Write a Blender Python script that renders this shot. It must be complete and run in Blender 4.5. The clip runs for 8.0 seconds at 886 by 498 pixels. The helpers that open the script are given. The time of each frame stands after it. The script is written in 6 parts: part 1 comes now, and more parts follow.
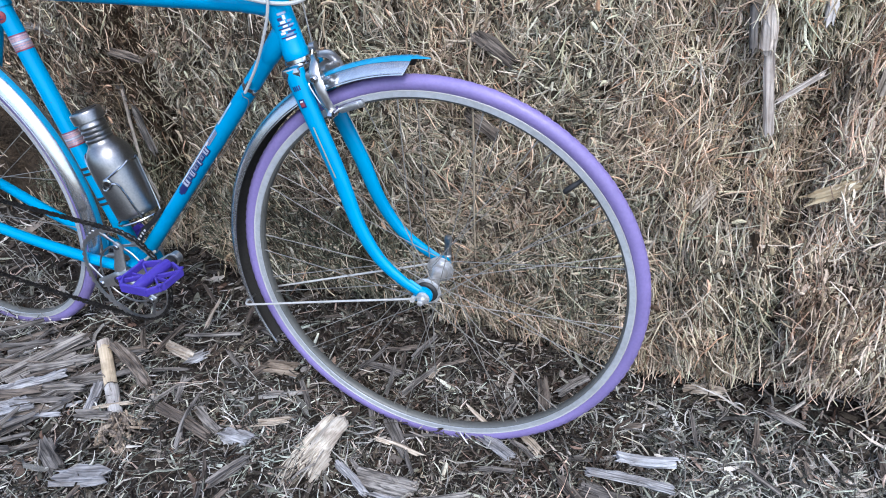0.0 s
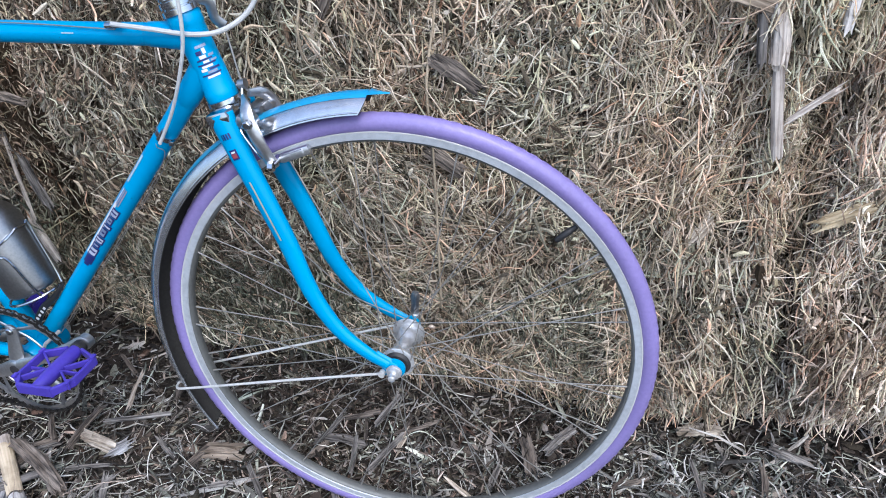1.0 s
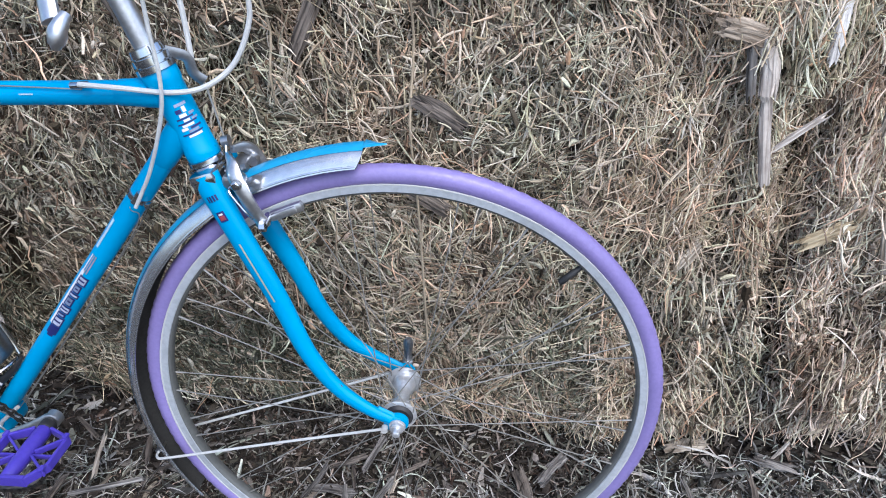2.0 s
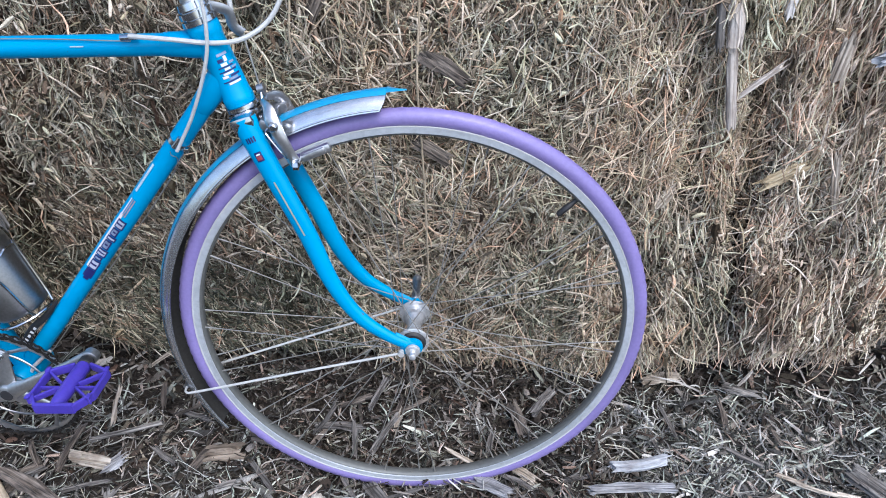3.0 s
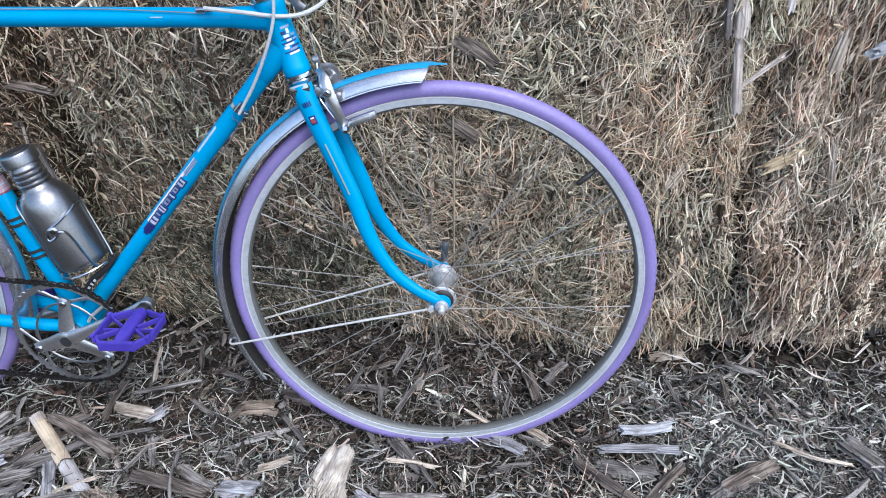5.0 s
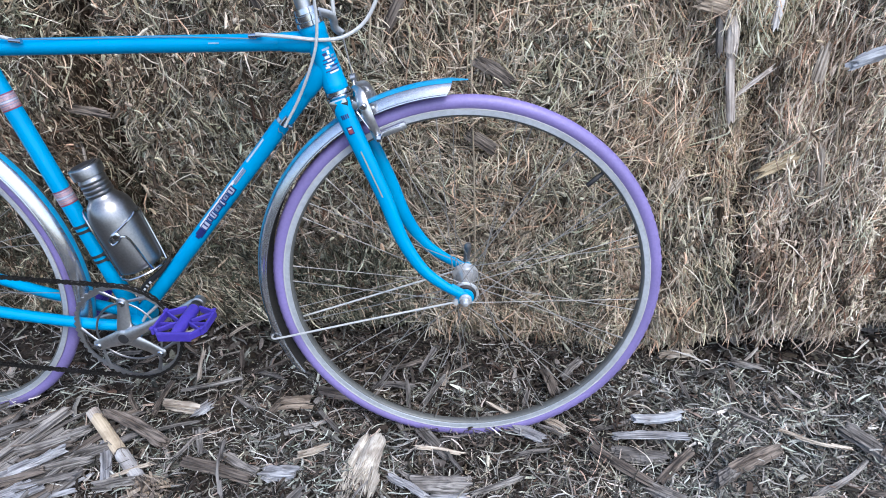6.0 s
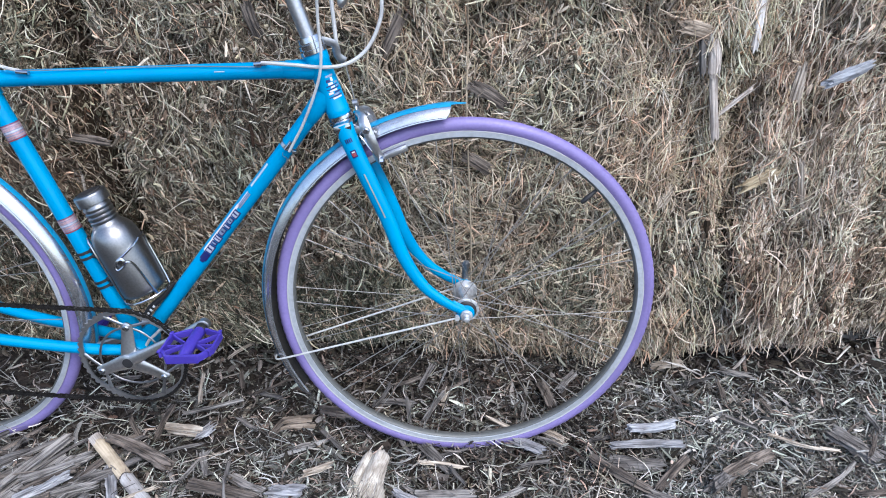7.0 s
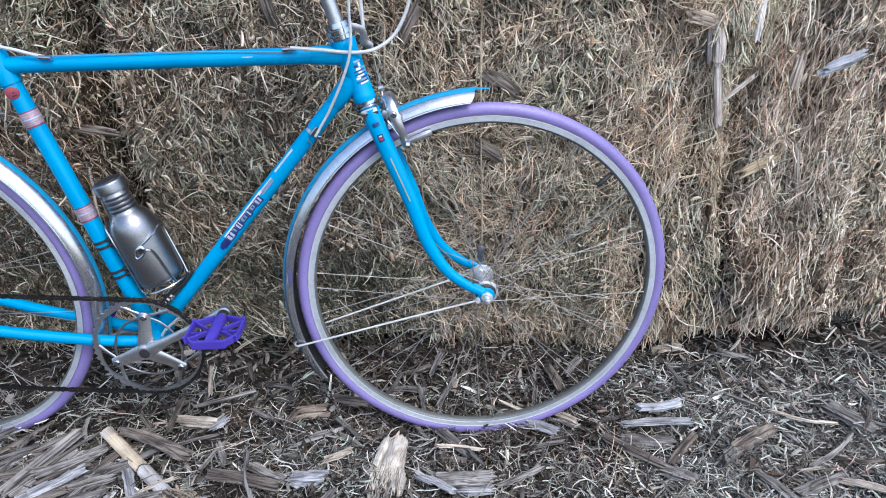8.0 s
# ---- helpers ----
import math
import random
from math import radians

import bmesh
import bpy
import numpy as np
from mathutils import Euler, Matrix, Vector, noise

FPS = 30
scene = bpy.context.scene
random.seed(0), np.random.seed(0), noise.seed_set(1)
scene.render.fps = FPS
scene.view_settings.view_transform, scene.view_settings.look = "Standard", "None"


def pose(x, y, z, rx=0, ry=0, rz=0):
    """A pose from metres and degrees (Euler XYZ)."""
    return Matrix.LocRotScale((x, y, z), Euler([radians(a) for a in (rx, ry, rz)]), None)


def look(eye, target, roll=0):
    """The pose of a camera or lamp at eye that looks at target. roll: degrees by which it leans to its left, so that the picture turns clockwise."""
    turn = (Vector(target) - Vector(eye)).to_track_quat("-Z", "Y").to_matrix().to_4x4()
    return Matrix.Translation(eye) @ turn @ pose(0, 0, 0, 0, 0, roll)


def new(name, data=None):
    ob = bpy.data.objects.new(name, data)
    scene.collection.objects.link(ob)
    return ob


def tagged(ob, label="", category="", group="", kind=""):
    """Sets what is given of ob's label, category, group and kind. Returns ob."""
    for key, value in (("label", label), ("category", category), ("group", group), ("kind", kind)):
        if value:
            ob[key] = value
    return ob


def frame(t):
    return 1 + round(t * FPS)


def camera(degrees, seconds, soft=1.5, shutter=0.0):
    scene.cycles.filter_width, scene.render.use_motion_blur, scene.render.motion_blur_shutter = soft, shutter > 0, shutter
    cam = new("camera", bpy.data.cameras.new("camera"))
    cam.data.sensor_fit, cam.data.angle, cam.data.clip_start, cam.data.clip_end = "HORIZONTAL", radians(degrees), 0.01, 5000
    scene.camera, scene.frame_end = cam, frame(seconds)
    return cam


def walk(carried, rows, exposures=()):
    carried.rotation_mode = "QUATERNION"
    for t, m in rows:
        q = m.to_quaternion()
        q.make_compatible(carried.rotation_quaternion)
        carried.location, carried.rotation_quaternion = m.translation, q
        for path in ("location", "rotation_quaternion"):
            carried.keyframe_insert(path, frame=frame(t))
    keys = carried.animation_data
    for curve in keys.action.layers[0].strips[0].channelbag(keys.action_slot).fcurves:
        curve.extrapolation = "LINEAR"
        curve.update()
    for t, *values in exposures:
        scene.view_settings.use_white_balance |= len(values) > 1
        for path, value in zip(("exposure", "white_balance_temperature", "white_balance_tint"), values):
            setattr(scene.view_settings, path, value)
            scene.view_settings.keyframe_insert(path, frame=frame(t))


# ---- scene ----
# ================= camera =================
cam = camera(62.06, 8.0, soft=1.0)
ROWS = [
    (0.00, 0.3827, -0.8019, 1.0525, 53.944, 1.664, 22.669),
    (0.50, 0.3293, -0.7564, 1.0417, 53.932, 1.645, 19.389),
    (1.00, 0.2578, -0.6561, 1.0159, 54.086, 1.484, 15.230),
    (1.20, 0.2284, -0.6168, 1.0227, 54.116, 1.435, 13.592),
    (1.50, 0.1981, -0.6022, 1.0331, 54.111, 1.305, 11.464),
    (1.75, 0.1775, -0.6053, 1.0403, 54.091, 1.174, 9.809),
    (2.00, 0.1592, -0.6194, 1.0464, 54.039, 1.028, 8.295),
    (2.30, 0.1377, -0.6471, 1.0529, 53.913, 0.838, 6.708),
    (2.50, 0.1243, -0.6805, 1.0549, 53.736, 0.681, 6.033),
    (3.00, 0.1063, -0.7506, 1.0504, 53.387, 0.037, 4.864),
    (3.50, 0.0964, -0.7786, 1.0603, 53.051, -0.754, 4.242),
    (4.00, 0.0780, -0.7983, 1.0626, 53.175, -1.188, 4.313),
    (4.50, 0.0656, -0.8229, 1.0485, 53.973, -1.303, 4.949),
    (4.70, 0.0761, -0.8382, 1.0426, 54.199, -1.252, 5.599),
    (5.10, 0.0840, -0.8985, 1.0418, 55.257, -0.895, 6.224),
    (5.40, 0.0843, -0.9492, 1.0449, 56.213, -0.552, 6.440),
    (5.80, 0.0826, -1.0031, 1.0522, 57.340, -0.054, 6.605),
    (6.00, 0.0811, -1.0101, 1.0575, 57.653, 0.200, 6.610),
    (6.50, 0.0691, -1.0307, 1.0629, 58.578, 0.488, 5.954),
    (7.00, 0.0443, -1.0472, 1.0727, 59.267, 0.328, 4.380),
    (7.50, -0.0115, -1.0555, 1.0654, 59.719, -0.187, 2.376),
    (8.00, -0.0637, -1.0984, 1.0455, 60.117, -0.671, 1.033),
]
walk(cam, [(t, pose(x, y, z, rx, ry, rz)) for t, x, y, z, rx, ry, rz in ROWS], [(0.0, 1.10, 5820.0, 9.0), (8.0, 1.10, 5820.0, 9.0)])

# ================= world and sun: bright overcast day =================
SUN_ELEV, SUN_TURN = 56.0, 145.0
world = bpy.data.worlds.new("overcast_sky")
scene.world = world
world.use_nodes = True
wn = world.node_tree.nodes
wl = world.node_tree.links
sky = wn.new("ShaderNodeTexSky")
sky.sky_type = "NISHITA"
sky.sun_disc = False
sky.sun_elevation = radians(SUN_ELEV)
sky.sun_rotation = radians(SUN_TURN)
sky.dust_density = 3.0
veil = wn.new("ShaderNodeHueSaturation")
veil.inputs["Saturation"].default_value = 0.95
wl.new(sky.outputs["Color"], veil.inputs["Color"])
wl.new(veil.outputs["Color"], wn["Background"].inputs["Color"])
wn["Background"].inputs["Strength"].default_value = 0.15

sun_data = bpy.data.lights.new("sun", "SUN")
sun_data.energy = 0.9
sun_data.angle = radians(25)
sun_data.color = (1.0, 0.985, 0.96)
sun = new("sun", sun_data)
e, a = radians(SUN_ELEV), radians(SUN_TURN)
sun_way = Vector((math.sin(a) * math.cos(e), math.cos(a) * math.cos(e), math.sin(e)))
sun.matrix_world = look(sun_way * 30, (0, 0, 0))


# ================= materials =================
def material(name):
    m = bpy.data.materials.new(name)
    m.use_nodes = True
    return m, m.node_tree.nodes, m.node_tree.links, m.node_tree.nodes["Principled BSDF"]


def ramp(nodes, stops):
    r = nodes.new("ShaderNodeValToRGB")
    els = r.color_ramp.elements
    els[0].position, els[0].color = stops[0][0], (*stops[0][1], 1)
    els[1].position, els[1].color = stops[-1][0], (*stops[-1][1], 1)
    for p, c in stops[1:-1]:
        el = els.new(p)
        el.color = (*c, 1)
    return r


def noise_node(nodes, links, scale, detail=4.0, coord="Object", rough=0.55):
    tc = nodes.new("ShaderNodeTexCoord")
    n = nodes.new("ShaderNodeTexNoise")
    n.inputs["Scale"].default_value = scale
    n.inputs["Detail"].default_value = detail
    n.inputs["Roughness"].default_value = rough
    links.new(tc.outputs[coord], n.inputs["Vector"])
    return n


def bump(nodes, links, source, strength, distance, bsdf):
    b = nodes.new("ShaderNodeBump")
    b.inputs["Strength"].default_value = strength
    b.inputs["Distance"].default_value = distance
    links.new(source, b.inputs["Height"])
    links.new(b.outputs["Normal"], bsdf.inputs["Normal"])


def mixed(nodes, links, kind, fac, a_sock, b_sock):
    m = nodes.new("ShaderNodeMix")
    m.data_type, m.blend_type = "RGBA", kind
    m.clamp_factor = True
    if isinstance(fac, float):
        m.inputs[0].default_value = fac
    else:
        links.new(fac, m.inputs[0])
    for sock, src in ((m.inputs[6], a_sock), (m.inputs[7], b_sock)):
        if isinstance(src, tuple):
            sock.default_value = (*src, 1)
        else:
            links.new(src, sock)
    return m.outputs[2]


def plain(name, colour, rough=0.5, metal=0.0, vary=0.12, scale=60.0, relief=0.0, coat=0.0):
    """A surface with grain at two scales and slightly uneven gloss."""
    m, n, l, p = material(name)
    big, fine = noise_node(n, l, scale * 0.15, 3), noise_node(n, l, scale * 4, 5)
    r1 = ramp(n, [(0.3, tuple(c * (1 - vary) for c in colour)), (0.7, tuple(min(1, c * (1 + vary)) for c in colour))])
    l.new(big.outputs["Fac"], r1.inputs["Fac"])
    r2 = ramp(n, [(0.35, (1 - vary,) * 3), (0.6, (1, 1, 1))])
    l.new(fine.outputs["Fac"], r2.inputs["Fac"])
    l.new(mixed(n, l, "MULTIPLY", 1.0, r1.outputs["Color"], r2.outputs["Color"]), p.inputs["Base Color"])
    rr = n.new("ShaderNodeMapRange")
    rr.inputs["To Min"].default_value, rr.inputs["To Max"].default_value = max(0.02, rough - 0.08), rough + 0.1
    l.new(big.outputs["Fac"], rr.inputs["Value"])
    l.new(rr.outputs["Result"], p.inputs["Roughness"])
    p.inputs["Metallic"].default_value = metal
    p.inputs["Coat Weight"].default_value = coat
    p.inputs["Coat Roughness"].default_value = 0.08
    if relief:
        bump(n, l, fine.outputs["Fac"], 0.5, relief, p)
    return m


def paint_blue():
    """Old enamel: bright blue, chipped in small specks down to grey steel."""
    m, n, l, p = material("blue_enamel")
    tone = noise_node(n, l, 9, 3)
    r1 = ramp(n, [(0.3, (0.000, 0.235, 0.480)), (0.7, (0.000, 0.285, 0.550))])
    l.new(tone.outputs["Fac"], r1.inputs["Fac"])
    chips = noise_node(n, l, 95, 3, rough=0.7)
    r2 = ramp(n, [(0.72, (0, 0, 0)), (0.735, (1, 1, 1))])
    l.new(chips.outputs["Fac"], r2.inputs["Fac"])
    l.new(mixed(n, l, "MIX", r2.outputs["Color"], r1.outputs["Color"], (0.10, 0.09, 0.08)), p.inputs["Base Color"])
    p.inputs["Roughness"].default_value = 0.42
    p.inputs["Specular IOR Level"].default_value = 0.3
    p.inputs["Coat Weight"].default_value = 0.12
    p.inputs["Coat Roughness"].default_value = 0.12
    bump(n, l, noise_node(n, l, 300, 3).outputs["Fac"], 0.05, 0.0005, p)
    return m


def straw_material(name, stops, patches, rough=0.75):
    """Dry stalks: each strand has a tone and a tint of its own, and the heap has drifts of greener, redder, darker and paler stuff."""
    m, n, l, p = material(name)
    geo = n.new("ShaderNodeNewGeometry")
    r = ramp(n, stops)
    l.new(geo.outputs["Random Per Island"], r.inputs["Fac"])
    drift = noise_node(n, l, 5.0, 4)
    r2 = ramp(n, patches)
    l.new(drift.outputs["Fac"], r2.inputs["Fac"])
    col = mixed(n, l, "MULTIPLY", 1.0, r.outputs["Color"], r2.outputs["Color"])
    other = n.new("ShaderNodeTexWhiteNoise")
    other.noise_dimensions = "1D"
    l.new(geo.outputs["Random Per Island"], other.inputs["W"])
    tint = ramp(n, [(0.0, (1.16, 0.88, 0.76)), (0.12, (1.02, 0.96, 0.91)), (0.34, (0.98, 0.99, 1.02)), (0.62, (0.97, 1.0, 0.98)), (0.82, (0.88, 1.0, 0.90)), (1.0, (1.0, 0.98, 0.86))])
    l.new(other.outputs["Value"], tint.inputs["Fac"])
    col = mixed(n, l, "MULTIPLY", 1.0, col, tint.outputs["Color"])
    tone = noise_node(n, l, 21.0, 4)
    r4 = ramp(n, [(0.30, (0.50, 0.475, 0.46)), (0.50, (0.98, 0.98, 0.98)), (0.68, (1.26, 1.25, 1.23))])
    l.new(tone.outputs["Fac"], r4.inputs["Fac"])
    col = mixed(n, l, "MULTIPLY", 1.0, col, r4.outputs["Color"])
    grain = noise_node(n, l, 420, 3)
    r3 = ramp(n, [(0.3, (0.66, 0.63, 0.60)), (0.62, (1.05, 1.05, 1.05))])
    l.new(grain.outputs["Fac"], r3.inputs["Fac"])
    l.new(mixed(n, l, "MULTIPLY", 1.0, col, r3.outputs["Color"]), p.inputs["Base Color"])
    p.inputs["Roughness"].default_value = rough
    p.inputs["Specular IOR Level"].default_value = 0.22
    return m


def wood_material(name, dark, light):
    """Weathered stalk or wood: long fibres along the piece's own axis (x), with a tone of its own for each piece."""
    m, n, l, p = material(name)
    tc = n.new("ShaderNodeTexCoord")
    mp = n.new("ShaderNodeMapping")
    mp.inputs["Scale"].default_value = (14, 330, 330)
    l.new(tc.outputs["Object"], mp.inputs["Vector"])
    fib = n.new("ShaderNodeTexNoise")
    fib.inputs["Scale"].default_value, fib.inputs["Detail"].default_value = 1.0, 5
    l.new(mp.outputs["Vector"], fib.inputs["Vector"])
    r = ramp(n, [(0.36, dark), (0.62, light)])
    l.new(fib.outputs["Fac"], r.inputs["Fac"])
    info = n.new("ShaderNodeObjectInfo")
    tone = ramp(n, [(0.0, (0.70, 0.68, 0.67)), (0.5, (0.95, 0.93, 0.90)), (1.0, (1.18, 1.15, 1.11))])
    l.new(info.outputs["Random"], tone.inputs["Fac"])
    col = mixed(n, l, "MULTIPLY", 1.0, r.outputs["Color"], tone.outputs["Color"])
    stain = noise_node(n, l, 28, 4)
    r3 = ramp(n, [(0.35, (0.6, 0.57, 0.55)), (0.6, (1, 1, 1))])
    l.new(stain.outputs["Fac"], r3.inputs["Fac"])
    l.new(mixed(n, l, "MULTIPLY", 1.0, col, r3.outputs["Color"]), p.inputs["Base Color"])
    p.inputs["Roughness"].default_value = 0.8
    bump(n, l, fib.outputs["Fac"], 0.8, 0.002, p)
    return m


BLUE = paint_blue()
CHROME = plain("polished_chrome", (0.46, 0.49, 0.53), 0.14, 1.0, 0.06, 30)
ALLOY = plain("dull_alloy", (0.40, 0.41, 0.43), 0.38, 1.0, 0.14, 50, 0.0004)
RIM_ALLOY = plain("rim_alloy", (0.47, 0.50, 0.54), 0.42, 0.35, 0.14, 40, 0.0003)
STEEL = plain("brushed_steel", (0.33, 0.335, 0.345), 0.34, 1.0, 0.14, 70, 0.0003)
STAY = plain("stay_steel", (0.58, 0.58, 0.57), 0.42, 0.3, 0.12, 60)
WIRE = plain("spoke_steel", (0.30, 0.29, 0.27), 0.40, 0.6, 0.15, 80)
WELL = plain("rim_well_alloy", (0.135, 0.140, 0.135), 0.5, 0.3, 0.12, 40)
TYRE = plain("lavender_rubber", (0.205, 0.167, 0.385), 0.50, 0.0, 0.10, 50, 0.0006, 0.15)
PEDAL = plain("violet_plastic", (0.058, 0.038, 0.340), 0.38, 0.0, 0.12, 60, 0.0004)
BLACK = plain("black_rubber", (0.018, 0.018, 0.020), 0.55, 0.0, 0.2, 60, 0.0004)
GREASE = plain("oily_chain_steel", (0.050, 0.047, 0.045), 0.42, 0.8, 0.3, 90, 0.0005)
HOUSING = plain("pale_cable_sleeve", (0.47, 0.475, 0.47), 0.5, 0.0, 0.10, 60)
WHITE = plain("white_transfer", (0.62, 0.62, 0.63), 0.4, 0.0, 0.08, 60)
PINK = plain("pink_silver_transfer", (0.46, 0.33, 0.38), 0.35, 0.3, 0.40, 130)
RED_DULL = plain("faded_red_transfer", (0.26, 0.045, 0.06), 0.45, 0.0, 0.25, 120)
MARK_GREY = plain("silver_transfer", (0.24, 0.30, 0.42), 0.45, 0.2, 0.3, 160)
MARK_PALE = plain("silver_letter_transfer", (0.44, 0.47, 0.56), 0.4, 0.15, 0.2, 160)
NAVY = plain("navy_transfer", (0.012, 0.018, 0.12), 0.4, 0.0, 0.12, 80)
HUB_ALLOY = plain("hub_alloy", (0.60, 0.61, 0.63), 0.30, 0.65, 0.14, 50, 0.0003)
BRIGHT_ALLOY = plain("bright_alloy", (0.58, 0.585, 0.60), 0.36, 1.0, 0.14, 50, 0.0004)
STREAK = plain("pale_streak_paint", (0.48, 0.62, 0.72), 0.40, 0.0, 0.30, 160)
TAN = plain("worn_gold_line", (0.36, 0.33, 0.27), 0.5, 0.0, 0.2, 120)
GUARD_BLUE = plain("blue_stripe_enamel", (0.015, 0.270, 0.500), 0.28, 0.0, 0.08, 40, 0.0, 0.6)
GUARD_STEEL = plain("mudguard_steel", (0.60, 0.62, 0.655), 0.22, 0.93, 0.08, 30)
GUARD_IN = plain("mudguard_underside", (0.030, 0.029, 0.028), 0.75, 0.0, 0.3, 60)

DRIFTS = [(0.30, (0.92, 0.96, 0.88)), (0.45, (1.0, 1.0, 0.98)), (0.60, (1.0, 0.94, 0.88)), (0.72, (0.92, 0.83, 0.77))]
GREEN_DRIFTS = [(0.30, (0.92, 0.97, 0.89)), (0.46, (0.99, 1.0, 0.97)), (0.60, (1.02, 0.97, 0.92)), (0.74, (0.98, 0.89, 0.82))]
HAY = straw_material("bale_straw", [
    (0.00, (0.046, 0.040, 0.031)), (0.20, (0.143, 0.122, 0.095)), (0.42, (0.318, 0.280, 0.225)),
    (0.72, (0.535, 0.478, 0.395)), (1.0, (0.76, 0.70, 0.61))], GREEN_DRIFTS)
HAY_PALE = straw_material("pale_bale_straw", [
    (0.00, (0.330, 0.265, 0.199)), (0.35, (0.556, 0.465, 0.364)), (0.75, (0.721, 0.630, 0.524)), (1.0, (0.845, 0.765, 0.669))], DRIFTS)
HAY_BLEACHED = straw_material("bleached_bale_straw", [
    (0.00, (0.135, 0.103, 0.081)), (0.25, (0.395, 0.322, 0.260)), (0.55, (0.686, 0.585, 0.495)), (1.0, (0.900, 0.825, 0.737))], DRIFTS)
HAY_MIXED = straw_material("mixed_bale_straw", [
    (0.00, (0.100, 0.078, 0.061)), (0.25, (0.310, 0.247, 0.194)), (0.55, (0.600, 0.500, 0.412)), (1.0, (0.90, 0.80, 0.70))], DRIFTS)
# olive and dark straw; both also carry shade low on the bales
HAY_OLIVE_SHADE = straw_material("olive_shade_bale_straw", [
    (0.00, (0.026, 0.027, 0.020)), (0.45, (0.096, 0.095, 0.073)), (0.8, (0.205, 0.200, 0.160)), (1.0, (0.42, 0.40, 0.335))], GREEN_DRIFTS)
HAY_DARK_SHADE = straw_material("dark_shade_bale_straw", [
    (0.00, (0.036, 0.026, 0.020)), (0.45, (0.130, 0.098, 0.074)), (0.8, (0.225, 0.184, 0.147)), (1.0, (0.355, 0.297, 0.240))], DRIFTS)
MULCH = [(0.30, (0.92, 0.95, 0.95)), (0.48, (1.0, 1.0, 1.0)), (0.66, (0.96, 0.90, 0.85)), (0.75, (0.84, 0.72, 0.64))]
LITTER = straw_material("ground_litter", [
    (0.00, (0.018, 0.017, 0.016)), (0.28, (0.085, 0.082, 0.077)), (0.58, (0.262, 0.254, 0.239)),
    (0.84, (0.485, 0.475, 0.452)), (1.0, (0.79, 0.78, 0.75))], MULCH)
CHIP = straw_material("wood_chips", [
    (0.00, (0.010, 0.008, 0.0065)), (0.42, (0.043, 0.034, 0.028)), (0.78, (0.132, 0.111, 0.096)), (1.0, (0.40, 0.38, 0.355))], MULCH)
STALK_GREY = wood_material("weathered_stalk", (0.055, 0.051, 0.049), (0.31, 0.296, 0.283))
STALK_BROWN = wood_material("brown_stalk", (0.035, 0.029, 0.025), (0.21, 0.178, 0.153))
STALK_DARKGREY = wood_material("dark_grey_stalk", (0.030, 0.028, 0.027), (0.22, 0.208, 0.20))
STALK_PALE = wood_material("pale_stalk", (0.25, 0.21, 0.165), (0.64, 0.58, 0.50))
STALK_YELLOW = wood_material("yellow_stalk", (0.41, 0.34, 0.245), (0.53, 0.455, 0.345))
STALK_LEAF = wood_material("tan_leaf", (0.20, 0.16, 0.12), (0.42, 0.355, 0.285))
STALK_WHITE = wood_material("bleached_stalk", (0.46, 0.455, 0.455), (0.66, 0.655, 0.66))
STALK_TAN = wood_material("tan_grey_stalk", (0.34, 0.30, 0.27), (0.66, 0.61, 0.565))
STALK_BLUE = wood_material("pale_blue_chip_wood", (0.27, 0.29, 0.33), (0.43, 0.455, 0.50))
STALK_BLUEGREY = wood_material("bluegrey_stalk", (0.13, 0.135, 0.15), (0.42, 0.43, 0.46))
STALK_GOLD = wood_material("golden_husk", (0.40, 0.315, 0.19), (0.63, 0.53, 0.36))
HUSK = wood_material("cream_husk", (0.40, 0.365, 0.31), (0.70, 0.665, 0.60))
TWINE = plain("baling_twine", (0.34, 0.28, 0.20), 0.8, 0.0, 0.2, 200, 0.0005)


def soil_material():
    m, n, l, p = material("dark_mulch")
    a_, b_ = noise_node(n, l, 14, 5), noise_node(n, l, 130, 6)
    r = ramp(n, [(0.3, (0.016, 0.013, 0.011)), (0.7, (0.060, 0.048, 0.038))])
    l.new(b_.outputs["Fac"], r.inputs["Fac"])
    r2 = ramp(n, [(0.3, (0.7, 0.7, 0.7)), (0.7, (1.2, 1.1, 1.0))])
    l.new(a_.outputs["Fac"], r2.inputs["Fac"])
    l.new(mixed(n, l, "MULTIPLY", 1.0, r.outputs["Color"], r2.outputs["Color"]), p.inputs["Base Color"])
    p.inputs["Roughness"].default_value = 0.9
    bump(n, l, b_.outputs["Fac"], 1.0, 0.01, p)
    return m


SOIL = soil_material()


# ================= builders =================
def mesh_object(name, mesh, mat, parent=None):
    ob = new(name, mesh)
    mesh.materials.append(mat)
    ob.parent = parent
    return ob


def part(name, bm, mat, parent, label="", smooth=True):
    """One bmesh as one mesh object under a thing or a part."""
    bmesh.ops.recalc_face_normals(bm, faces=bm.faces)
    mesh = bpy.data.meshes.new(name)
    bm.to_mesh(mesh)
    bm.free()
    mesh.polygons.foreach_set("use_smooth", [smooth] * len(mesh.polygons))
    if smooth:
        mesh.set_sharp_from_angle(angle=radians(42))
    return tagged(mesh_object(name, mesh, mat, parent), label)


def axes(d, hint=(0, -1, 0)):
    """Two directions across d, the first as near to hint as can be."""
    d = Vector(d).normalized()
    h = Vector(hint)
    a1 = (h - d * h.dot(d))
    if a1.length < 1e-4:
        a1 = d.orthogonal()
    a1.normalize()
    return a1, d.cross(a1)


